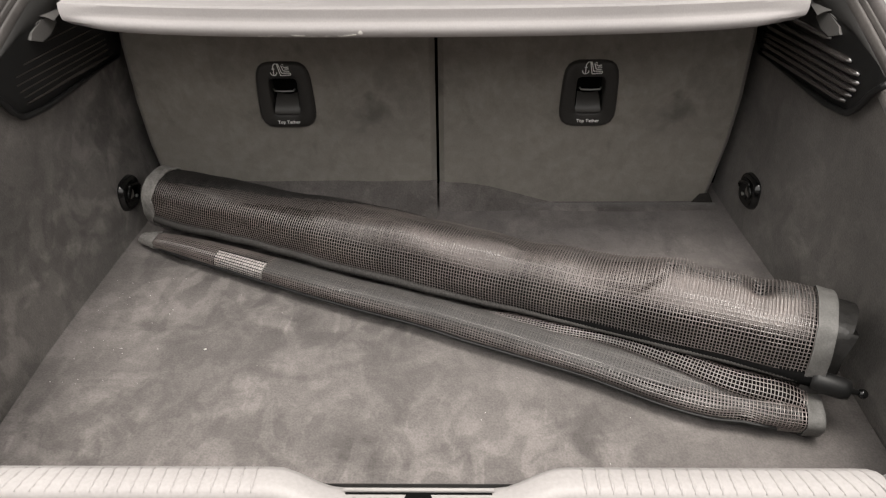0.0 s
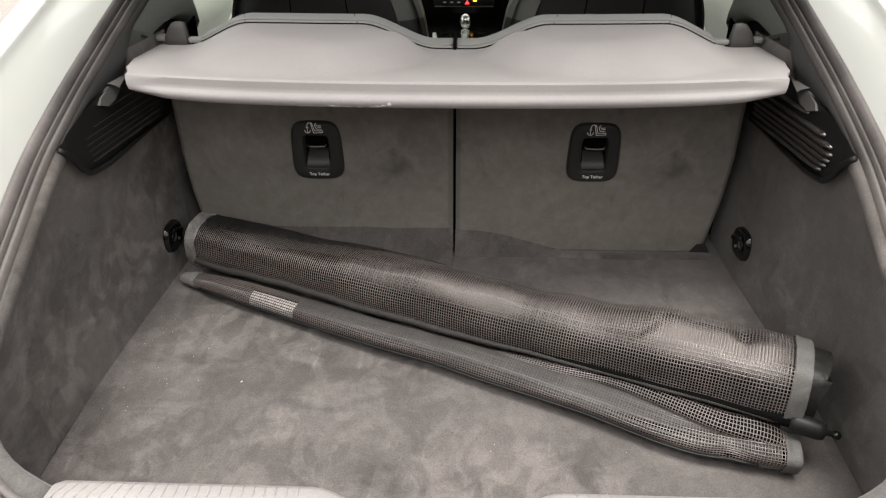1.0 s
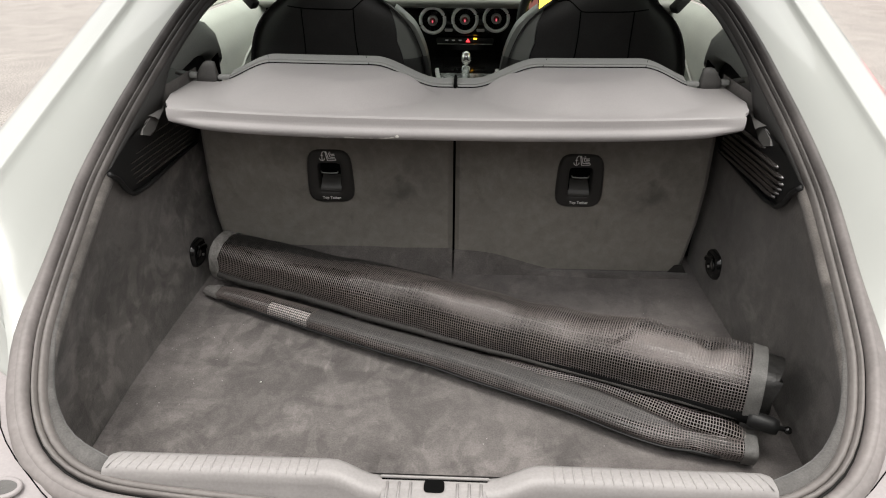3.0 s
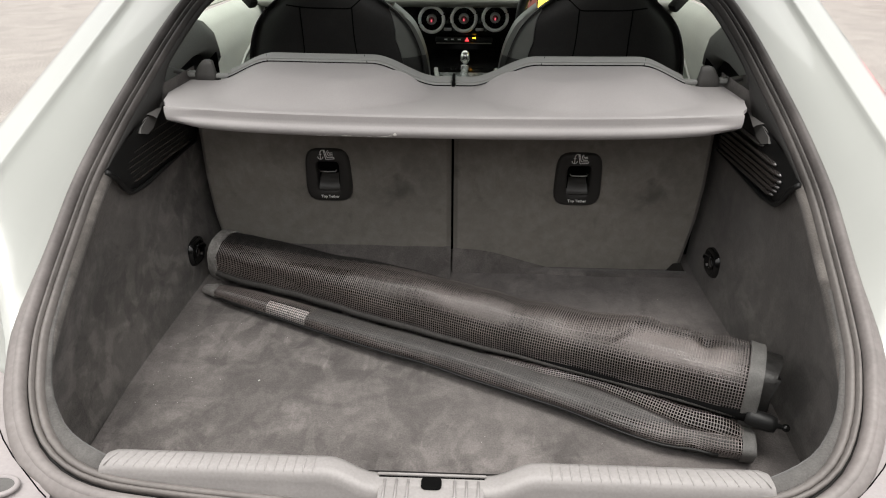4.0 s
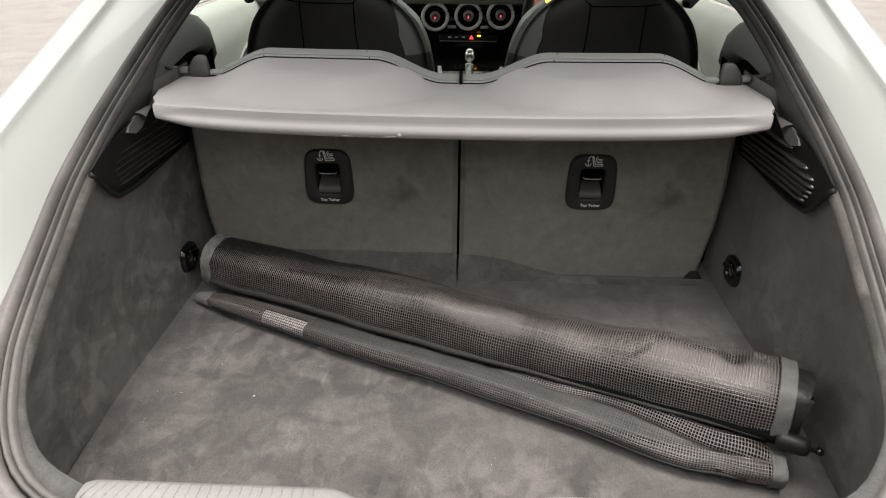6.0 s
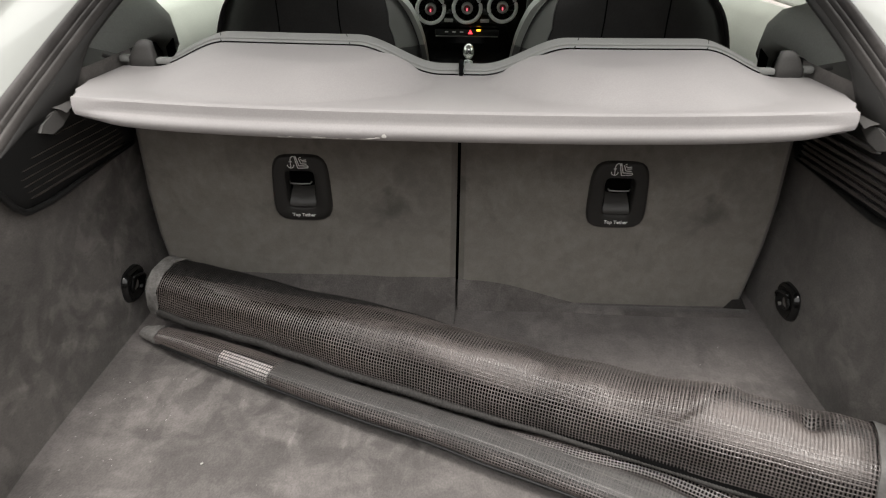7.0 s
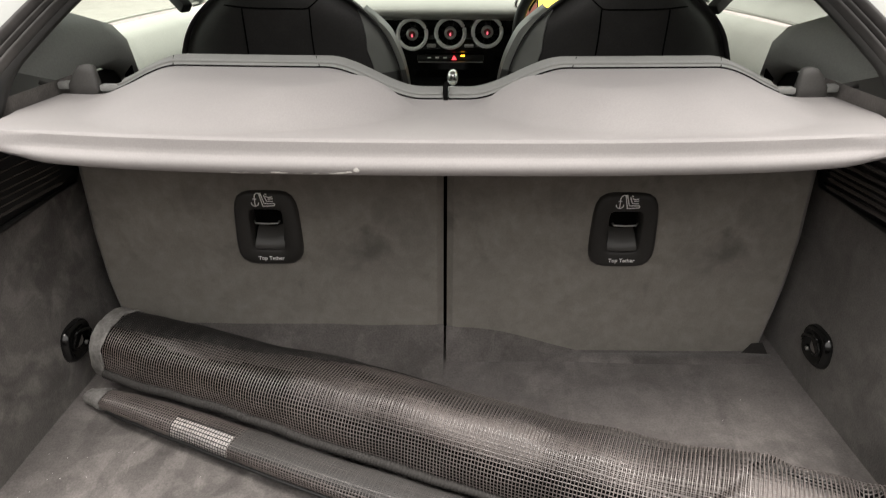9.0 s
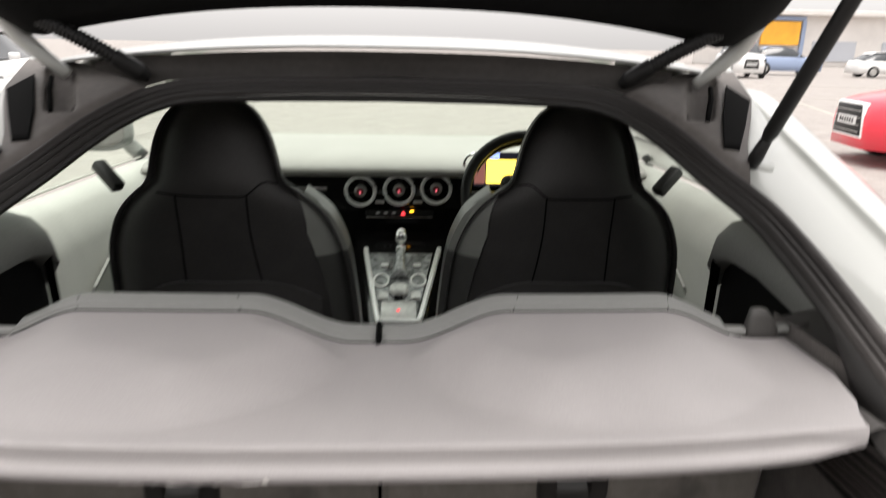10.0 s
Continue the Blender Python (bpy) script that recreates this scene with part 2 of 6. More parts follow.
# glass colour lightened in place of haze over the far building
SHOPGLASS = mat("shop window paled for haze", (0.48, 0.50, 0.54), 0.2)
CORD = mat("black woven cord", (0.050, 0.047, 0.045), 0.6, grain=(300, 0.2), spec=0.15)
WEAVE = mat("dense black weave", (0.052, 0.048, 0.046), 0.42, grain=(420, 0.25), patch=(9, 0.30), spec=0.6)
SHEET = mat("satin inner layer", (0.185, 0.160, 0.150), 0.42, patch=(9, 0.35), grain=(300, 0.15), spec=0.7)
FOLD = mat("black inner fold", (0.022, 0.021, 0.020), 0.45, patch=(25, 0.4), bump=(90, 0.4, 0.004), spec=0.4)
# pale blotches in the colour stand for reflections on the gloss
GLOSS_BLOTCHED = mat("gloss with blotched reflections", (0.30, 0.31, 0.31), 0.15, spec=0.8, patch=(38, 0.8))
KNOB_FACE = mat("dark red knob glass", (0.20, 0.06, 0.06), 0.2, patch=(60, 0.3))
SLAT = mat("glossy slat plastic", (0.042, 0.037, 0.035), 0.26, spec=0.9, coat=1.0, grain=(300, 0.1))
SCOOP = mat("satin black plastic", (0.060, 0.057, 0.054), 0.35, spec=0.5)
LEDGE = mat("grey ledge plastic", (0.115, 0.110, 0.106), 0.55, grain=(400, 0.08), bump=(800, 0.15, 0.001))
LINE = mat("faded white road paint", (0.42, 0.40, 0.35), 0.8, patch=(3, 0.2))
LAMP_RED = glow("red warning lamp", (1.0, 0.05, 0.06), 0.9)
KNOB_LAMP = glow("dim red figure", (0.75, 0.12, 0.16), 0.5)
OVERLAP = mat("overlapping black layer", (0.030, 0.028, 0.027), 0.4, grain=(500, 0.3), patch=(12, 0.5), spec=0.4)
LAMP_AMBER = glow("amber display", (1.0, 0.42, 0.02), 2.0)
SCREEN_Y = glow("display yellow", (0.95, 0.72, 0.10), 1.0)
SCREEN_B = glow("display blue", (0.25, 0.35, 0.85), 0.9)
SCREEN_D = glow("display dark", (0.02, 0.02, 0.03), 0.25)
SCREEN_R = glow("display warm picture", (0.30, 0.12, 0.10), 0.35)

# ---------- mesh helpers ----------
def mesh_of(name, verts, faces, material, smooth=True):
    me = bpy.data.meshes.new(name)
    me.from_pydata([tuple(v) for v in verts], [], faces)
    me.materials.append(material)
    if smooth:
        me.polygons.foreach_set("use_smooth", [True] * len(me.polygons))
    me.update()
    return me


def part(name, me, parent=None, label="", m=None):
    ob = new(name, me)
    if m is not None:
        ob.matrix_basis = m
    if parent is not None:
        ob.parent = parent
    if label:
        ob["label"] = label
    return ob


def thing(name, label, category, group="", kind="", at=(0, 0, 0)):
    ob = new(name)
    ob.empty_display_size = 0.05
    ob.location = at
    return tagged(ob, label, category, group, kind)


def loft(rings, closed=True, caps=False):
    """Verts and faces through equal rings of points."""
    n = len(rings[0])
    verts = [p for r in rings for p in r]
    faces = []
    for i in range(len(rings) - 1):
        for j in range(n if closed else n - 1):
            k = (j + 1) % n
            faces.append((i * n + j, i * n + k, (i + 1) * n + k, (i + 1) * n + j))
    if caps and closed:
        faces.append(tuple(reversed(range(n))))
        faces.append(tuple((len(rings) - 1) * n + j for j in range(n)))
    return verts, faces


def shell(verts, faces, thick):
    """Give an open sheet a thickness, against its normals."""
    v = np.array([tuple(p) for p in verts], float)
    nrm = np.zeros_like(v)
    for f in faces:
        a, b, c = v[f[0]], v[f[1]], v[f[2]]
        d = v[f[-1]]
        n_ = np.cross(b - a, c - a) + np.cross(c - a, d - a)
        for k in f:
            nrm[k] += n_
    nrm /= np.maximum(np.linalg.norm(nrm, axis=1), 1e-12)[:, None]
    n = len(v)
    edges = {}
    for f in faces:
        for k in range(len(f)):
            e = (f[k], f[(k + 1) % len(f)])
            edges[e] = edges.get(e, 0) + 1
    bm = bmesh.new()
    vs = [bm.verts.new(p) for p in np.vstack([v, v - nrm * thick])]
    for f in faces:
        bm.faces.new([vs[k] for k in f])
        bm.faces.new([vs[k + n] for k in reversed(f)])
    for a, b in edges:
        if (b, a) not in edges:
            bm.faces.new((vs[b], vs[a], vs[a + n], vs[b + n]))
    return bm


def bm_mesh(name, bm, material, smooth=True):
    me = bpy.data.meshes.new(name)
    bm.to_mesh(me)
    bm.free()
    me.materials.append(material)
    if smooth:
        me.polygons.foreach_set("use_smooth", [True] * len(me.polygons))
        me.set_sharp_from_angle(angle=radians(40))
    return me


def rbox(name, size, material, bevel=0.005, segs=2, at=(0, 0, 0), taper=None):
    """A rounded block; taper: scale of the top in x and y."""
    bm = bmesh.new()
    bmesh.ops.create_cube(bm, size=1)
    for v in bm.verts:
        if taper and v.co.z > 0:
            v.co.x *= taper[0]
            v.co.y *= taper[1]
        v.co = Vector((v.co.x * size[0] + at[0], v.co.y * size[1] + at[1], v.co.z * size[2] + at[2]))
    if bevel:
        bmesh.ops.bevel(bm, geom=bm.edges[:], offset=bevel, segments=segs, affect="EDGES", profile=0.5)
    return bm_mesh(name, bm, material)


def tube(name, pts, radius, material, segs=10, closed=False, caps=True):
    """A round bar along points; radius may be a list."""
    pts = [Vector(p) for p in pts]
    rings = []
    for i, p in enumerate(pts):
        a = pts[i - 1] if (i or closed) else p
        b = pts[(i + 1) % len(pts)] if (i < len(pts) - 1 or closed) else p
        d = (b - a).normalized()
        u = d.orthogonal() if abs(d.z) > 0.95 else Vector((0, 0, 1)).cross(d)
        u.normalize()
        w = d.cross(u)
        r = radius[i] if isinstance(radius, (list, tuple)) else radius
        rings.append([p + r * (math.cos(2 * math.pi * k / segs) * u + math.sin(2 * math.pi * k / segs) * w) for k in range(segs)])
    if closed:
        rings.append(rings[0])
    v, f = loft(rings, True, caps and not closed)
    return mesh_of(name, v, f, material)


def spline(ctrl, n):
    """Points along a smooth curve through control points of any dimension."""
    c = np.array(ctrl, float)
    s = np.r_[0, np.cumsum(np.linalg.norm(np.diff(c, axis=0), axis=1))]
    out = []
    for t in np.linspace(0, s[-1], n):
        i = min(max(np.searchsorted(s, t) - 1, 0), len(c) - 2)
        h = s[i + 1] - s[i]
        u = (t - s[i]) / h
        def slope(k):
            a, b = max(k - 1, 0), min(k + 1, len(c) - 1)
            return (c[b] - c[a]) / (s[b] - s[a])
        m0, m1 = slope(i) * h, slope(i + 1) * h
        out.append((2 * u**3 - 3 * u**2 + 1) * c[i] + (u**3 - 2 * u**2 + u) * m0 + (3 * u**2 - 2 * u**3) * c[i + 1] + (u**3 - u**2) * m1)
    return np.array(out)


def smooth01(t):
    t = min(max(t, 0.0), 1.0)
    return t * t * (3 - 2 * t)


def sweep(path, frames_, profile, closed_profile=False):
    """Profile points (a, b) carried along a path with axes (side, up) at each point."""
    return loft([[p + a * s + b * u for a, b in profile] for p, (s, u) in zip(path, frames_)], closed_profile)


def lettering(name, words, size, material, parent, m, label=""):
    cu = bpy.data.curves.new(name, "FONT")
    cu.body, cu.size, cu.extrude, cu.offset = words, size, 0.0002, size * 0.020
    cu.align_x, cu.align_y = "CENTER", "CENTER"
    tmp = bpy.data.objects.new(name, cu)
    scene.collection.objects.link(tmp)
    me = bpy.data.meshes.new_from_object(tmp.evaluated_get(bpy.context.evaluated_depsgraph_get()))
    bpy.data.objects.remove(tmp)
    me.materials.clear()
    me.materials.append(material)
    return part(name, me, parent, label, m)


# ---------- the plan ----------
def floor_z(y):
    return 0.60 + 0.0775 * (y - 0.824)


def plane_z(y):
    """Height of the slanted plane of the tailgate opening."""
    return 0.79 + 0.456 * (y - 0.58)


PLANE_N = Vector((0, -0.415, 0.910))
# half outline of the opening, from sill middle to roof middle: x and y
INNER = [(0.0, 0.538), (0.20, 0.548), (0.330, 0.558), (0.372, 0.567), (0.402, 0.581), (0.427, 0.602), (0.450, 0.636), (0.465, 0.670), (0.481, 0.722), (0.500, 0.867), (0.508, 0.965),
         (0.503, 1.128), (0.478, 1.36), (0.440, 1.455), (0.392, 1.57), (0.337, 1.632), (0.25, 1.650), (0.0, 1.658)]
half = spline(INNER, 110)
loop2 = [(-x, y) for x, y in half[::-1]] + [(x, y) for x, y in half[1:-1]]
LOOP = [Vector((x, y, plane_z(y))) for x, y in loop2]


def loop_frames(pts):
    out = []
    n = len(pts)
    mid = Vector((0, 1.08, plane_z(1.08)))
    for i in range(n):
        d = (pts[(i + 1) % n] - pts[i - 1]).normalized()
        s = d.cross(PLANE_N).normalized()
        if s.dot(pts[i] - mid) < 0:
            s = -s
        out.append((s, PLANE_N))
    return out


FRAMES = loop_frames(LOOP)


def ring_around(name, profile, material, parent, label="", keep=None):
    pts, fr = LOOP, FRAMES
    idx = [i for i in range(len(pts)) if keep is None or keep(pts[i])]
    if keep is None:
        idx = idx + [0]
        v, f = sweep([pts[i] for i in idx], [fr[i] for i in idx], profile)
    else:
        gap = [k for k in range(len(idx) - 1) if idx[k + 1] != idx[k] + 1]
        if gap:
            idx = idx[gap[0] + 1:] + idx[:gap[0] + 1]
        v, f = sweep([pts[i] for i in idx], [fr[i] for i in idx], profile)
    return part(name, mesh_of(name, v, f, material), parent, label)


# ---------- ground ----------
bm = bmesh.new()
bmesh.ops.create_grid(bm, x_segments=60, y_segments=60, size=1)
for v in bm.verts:
    v.co = Vector((math.copysign(abs(v.co.x) ** 3, v.co.x) * 1500, math.copysign(abs(v.co.y) ** 3, v.co.y) * 1500, 0))
ground = part("ground", bm_mesh("ground", bm, ASPHALT))
tagged(ground, "pale worn asphalt of a car park", "ground", kind="structure")

# unseen wall added behind the camera to cut low light into the boot
BLOCKER_GREY = mat("unseen light blocker", (0.16, 0.15, 0.14), 0.85, patch=(1.2, 0.2), grain=(40, 0.2), bump=(50, 0.4, 0.01))
light_blocker = part("light_blocker", rbox("light_blocker", (20, 0.25, 2.8), BLOCKER_GREY, 0.01, 1, (0, -3.6, 1.4)))
tagged(light_blocker, "unseen added wall that cuts low light from the rear", "wall", kind="structure")

# ---------- the car ----------
car = thing("car", "white coupe with its tailgate open, parked on the asphalt", "car", at=(0, 0, 0))


def quarter(sx):
    """Quarter panel beside the opening: gutter, crease, shoulder and flank."""
    rings = []
    for y in np.linspace(0.50, 1.80, 42):
        c = 1.126 + 0.345 * (y - 1.25)
        xo = np.interp(y, [0.50, 0.53, 0.57, 0.62, 0.70, 0.85, 0.97, 1.13, 1.38, 1.475, 1.53, 1.60, 1.655, 1.80],
                       [0.45, 0.45, 0.455, 0.487, 0.512, 0.535, 0.542, 0.543, 0.525, 0.508, 0.532, 0.570, 0.594, 0.598])
        zs = plane_z(y) - 0.006 - 0.045 * smooth01((0.645 - y) / 0.05)
        z = min(c, 1.30)
        fade = smooth01((y - 0.47) / 0.25)
        zc = zs + (z - zs) * (0.25 + 0.75 * fade)
        xc = xo + (0.621 - xo) * (0.4 + 0.6 * fade)
        pts = [(xo, zs), (xo + 0.010, zs + 0.004), (xo + 0.30 * (xc - xo), zs + 0.30 * (zc - zs)), (xo + 0.65 * (xc - xo), zs + 0.66 * (zc - zs)), (xc - 0.010, zc - 0.012), (xc - 0.003, zc - 0.0055), (xc - 0.0012, zc - 0.0008),
               (xc + 0.0015, zc + 0.0004), (xc + 0.005, zc - 0.0012), (xc + 0.022, zc - 0.0035), (xc + 0.044, zc - 0.0070), (xc + 0.065, zc - 0.018), (xc + 0.087, zc - 0.048),
               (xc + 0.118, zc - 0.125), (xc + 0.175, zc - 0.22), (0.905, max(0.62, zc - 0.36)), (0.915, 0.48), (0.88, 0.25)]
        back_off = 0.17 * (1 - smooth01((y - 0.50) / 0.40))
        rings.append([(sx * a, y + back_off * smooth01((a - xo) / 0.10), b) for a, b in pts])
    v, f = loft(rings, False)
    if sx < 0:
        f = [tuple(reversed(q)) for q in f]
    part("quarter_panel", mesh_of("quarter_panel", v, f, PAINT), car, "white painted quarter panel with a crease beside the gutter")
    # flank forward of the opening, with the door
    rings = []
    for y in np.linspace(1.80, 4.1, 14):
        z0 = 1.0 if y < 3.1 else 0.95 - 0.1 * (y - 3.1)
        rings.append([(sx * 0.80, y, z0), (sx * 0.87, y, z0 - 0.06), (sx * 0.91, y, 0.72), (sx * 0.91, y, 0.5), (sx * 0.87, y, 0.25)])
    v, f = loft(rings, False)
    part("flank", mesh_of("flank", v, f, PAINT), car, "white painted flank")


for sx in (-1, 1):
    quarter(sx)

# roof, flange under its rear edge, bonnet
rings = []
for y in np.linspace(1.705, 2.45, 12):
    u = (y - 1.705) / 0.745
    rings.append([(x, y, 1.353 + 0.03 * math.sin(math.pi * min(u * 0.8 + 0.1, 1)) - 0.004 - 0.035 * (abs(x) / 0.55) ** 2.5) for x in np.linspace(-0.56, 0.56, 25)])
v, f = loft(rings, False)
part("roof", bm_mesh("roof", shell(v, f, 0.004), PAINT), car, "white painted roof")
rings = []
for k, x in enumerate(np.linspace(-0.478, 0.478, 33)):
    drop = 0.035 * (abs(x) / 0.55) ** 2.5
    lowx = np.interp(abs(x), [0, 0.36, 0.43, 0.48], [1.730, 1.705, 1.655, 1.60])
    zt = 1.350 - drop
    yt = 1.712
    rings.append([(x, yt - 0.004, zt), (x, yt + 0.004, zt - 0.010), (x, (yt + 0.02 + lowx) / 2, (zt - 0.012 + plane_z(lowx)) / 2), (x, lowx, plane_z(lowx) - 0.004)])
v, f = loft(rings, False)
part("rear_flange", mesh_of("rear_flange", v, f, FLANGE_SHADE), car, "grey flange under the rear edge of the roof, darkened for shade")
rings = []
for y in np.linspace(3.1, 4.2, 8):
    rings.append([(x, y, 0.98 - 0.08 * ((y - 3.1) / 1.1) ** 1.5 - 0.10 * (abs(x) / 0.8) ** 3) for x in np.linspace(-0.86, 0.86, 13)])
v, f = loft(rings, False)
part("bonnet", mesh_of("bonnet", v, f, PAINT), car, "white painted bonnet")

# nose of the car
rings = []
for x in np.linspace(-0.86, 0.86, 25):
    q = (abs(x) / 0.86) ** 2.2
    yf = 4.42 - 0.24 * q
    rings.append([(x, 4.19, 0.895 - 0.10 * (abs(x) / 0.8) ** 3), (x, yf - 0.06, 0.80 - 0.06 * q), (x, yf, 0.68 - 0.03 * q), (x, yf + 0.02, 0.50), (x, yf - 0.02, 0.30), (x, yf - 0.10, 0.22)])
v, f = loft(rings, False)
part("front_bumper", mesh_of("front_bumper", v, f, PAINT), car, "white painted nose")
for sx in (-1, 1):
    # rear corner between bumper and flank
    rings = [[(sx * a, b, z) for a, b in ((0.785, 0.425), (0.84, 0.475), (0.885, 0.57), (0.908, 0.68), (0.914, 0.84))] for z in (0.26, 0.52, 0.74)]
    rings.append([(sx * a, b, z) for a, b, z in ((0.785, 0.45, 0.785), (0.82, 0.51, 0.795), (0.85, 0.60, 0.80), (0.87, 0.70, 0.81), (0.875, 0.84, 0.82))])
    rings.append([(sx * a, b, z) for a, b, z in ((0.77, 0.60, 0.797), (0.78, 0.64, 0.80), (0.80, 0.68, 0.81), (0.82, 0.74, 0.83), (0.84, 0.84, 0.84))])
    v, f = loft(rings, False)
    part("rear_corner", mesh_of("rear_corner", v, f, PAINT), car, "white painted rear corner")
    # flank end ahead of the front wheel
    v, f = loft([[(sx * 0.82, 4.08, z - 0.03 if z > 0.8 else z), (sx * 0.86, 4.17, z)] for z in (0.85, 0.68, 0.50, 0.24)], False)
    part("front_corner", mesh_of("front_corner", v, f, PAINT), car, "white painted front corner")

# bumper behind the sill
rings = []
for x in np.linspace(-0.80, 0.80, 161):
    ax = abs(x)
    y0 = np.interp(ax, [0, 0.30, 0.36, 0.395, 0.411, 0.443, 0.477, 0.50, 0.53, 0.60, 0.80], [0.440, 0.445, 0.472, 0.505, 0.545, 0.577, 0.609, 0.636, 0.685, 0.73, 0.76])
    z0 = np.interp(ax, [0, 0.34, 0.42, 0.50, 0.80], [0.738, 0.742, 0.776, 0.788, 0.80])
    back = 0.27 + 0.16 * (ax / 0.8) ** 3
    rings.append([(x, y0, z0 - 0.02), (x, y0 - 0.006, z0), (x, y0 - 0.05, z0 + 0.002), (x, back + 0.02, z0 - 0.02), (x, back, z0 - 0.05), (x, back + 0.01, 0.55), (x, back + 0.05, 0.30)])
v, f = loft(rings, False)
part("bumper", bm_mesh("bumper", shell(v, f, 0.004), BUMPER), car, "grey rear bumper top behind the load sill")
for sx in (-1, 1):
    cx, cy = sx * 0.453, 0.519
    ring = [(cx + 0.019 * math.cos(a), cy + 0.013 * math.sin(a), 0.785) for a in np.linspace(0, 2 * math.pi, 24, endpoint=False)]
    part("bumper_cap", tube("bumper_cap", ring, 0.003, BUMPER, 6, True), car, "round cap on the bumper top")
    v, f = loft([[(cx + r * math.cos(a), cy + r * 0.684 * math.sin(a), z) for a in np.linspace(0, 2 * math.pi, 24, endpoint=False)] for r, z in ((0.0190, 0.7868), (0.0172, 0.7862), (0.0005, 0.7860))], True)
    part("cap_recess", mesh_of("cap_recess", v, f, LEDGE), car, "dark sunken face of the round cap")
rings = []
for x in np.linspace(-0.408, 0.408, 61):
    ax = abs(x)
    y0 = np.interp(ax, [0, 0.30, 0.36, 0.40, 0.43, 0.467, 0.497, 0.54], [0.440, 0.445, 0.470, 0.503, 0.530, 0.558, 0.584, 0.605])
    z0 = np.interp(ax, [0, 0.34, 0.42, 0.80], [0.738, 0.742, 0.776, 0.79])
    y1 = np.interp(ax, [0, 0.20, 0.34, 0.406, 0.459, 0.495, 0.52, 0.54], [0.500, 0.512, 0.528, 0.555, 0.590, 0.645, 0.70, 0.74])
    rings.append([(x, y0 - 0.012, z0 - 0.012), (x, y0 + 0.004, z0 - 0.008), (x, (y0 + y1) / 2, (z0 + plane_z(y1)) / 2 - 0.010), (x, y1, plane_z(y1) - 0.012)])
v, f = loft(rings, False)
part("tail_panel", mesh_of("tail_panel", v, f, PAINT), car, "white painted panel between seal and bumper")

for sx in (-1, 1):
    path = [(sx * a, b, c) for a, b, c in ((0.404, 0.517, 0.7735), (0.415, 0.524, 0.7765), (0.437, 0.541, 0.7805), (0.464, 0.562, 0.7845), (0.487, 0.583, 0.7885), (0.507, 0.605, 0.7905), (0.530, 0.640, 0.7935))]
    part("bumper_joint", tube("bumper_joint", path, 0.0007, VOID, 6), car, "dark joint line on the bumper")

# wheels that carry the car
def wheel(x, y):
    w = part("wheel", None, car)
    w.location = (x, y, 0.33)
    prof = [(0.19, -0.10), (0.30, -0.11), (0.33, -0.08), (0.33, 0.08), (0.30, 0.11), (0.19, 0.10)]
    rings = [[(b, r * math.cos(a), r * math.sin(a)) for r, b in prof] for a in np.linspace(0, 2 * math.pi, 33)]
    v, f = loft(rings, True)
    part("tyre", mesh_of("tyre", v, f, TYRE), w)
    prof = [(0.02, 0.02), (0.10, 0.06), (0.18, 0.09), (0.20, 0.09), (0.20, -0.09), (0.05, -0.05)]
    rings = [[(math.copysign(1, x) * b, r * math.cos(a), r * math.sin(a)) for r, b in prof] for a in np.linspace(0, 2 * math.pi, 33)]
    v, f = loft(rings, True)
    part("rim", mesh_of("rim", v, f, STEEL), w)


for x in (-0.80, 0.80):
    for y in (1.05, 3.55):
        wheel(x, y)

# ---------- seal ----------
seal = part("opening_seal", None, car, "grey rubber seal round the tailgate opening")
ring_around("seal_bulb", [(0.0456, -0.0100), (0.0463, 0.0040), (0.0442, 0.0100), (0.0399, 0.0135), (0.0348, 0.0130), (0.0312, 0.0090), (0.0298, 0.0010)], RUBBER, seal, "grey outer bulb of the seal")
ring_around("seal_groove", [(0.0309, 0.0020), (0.0294, -0.0060), (0.0273, -0.0060), (0.0258, 0.0020)], RUBBER_DARK, seal, "dark groove in the seal")
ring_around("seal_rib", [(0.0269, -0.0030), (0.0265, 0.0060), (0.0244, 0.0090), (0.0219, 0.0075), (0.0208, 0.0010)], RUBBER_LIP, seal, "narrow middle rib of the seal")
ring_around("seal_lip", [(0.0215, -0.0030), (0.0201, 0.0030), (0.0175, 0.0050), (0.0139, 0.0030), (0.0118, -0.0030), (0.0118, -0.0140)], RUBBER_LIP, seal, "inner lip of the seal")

for sx in (-1, 1):
    idx = [i for i in range(len(LOOP)) if LOOP[i].y < 0.84 and sx * LOOP[i].x > 0.30]
    rings = []
    for i in idx:
        k = smooth01((0.84 - LOOP[i].y) / 0.14) * smooth01((abs(LOOP[i].x) - 0.30) / 0.08)
        s_, u_ = FRAMES[i]
        rings.append([LOOP[i] + a * s_ + b * u_ for a, b in ((0.0420, 0.0118), (0.0450 + 0.003 * k, 0.0110 - 0.002 * (1 - k)), (0.0462 + 0.008 * k, 0.006), (0.0463 + 0.0105 * k, -0.002), (0.0456 + 0.0105 * k, -0.014))])
    v, f = loft(rings, False)
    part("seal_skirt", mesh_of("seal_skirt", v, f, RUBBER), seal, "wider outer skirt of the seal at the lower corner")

# inner frame of the opening behind the seal
idx = [i for i in range(len(LOOP)) if LOOP[i].y > 0.955]
cut = [k for k in range(len(idx) - 1) if idx[k + 1] != idx[k] + 1][0] + 1
idx = idx[cut:] + idx[:cut]
rings = []
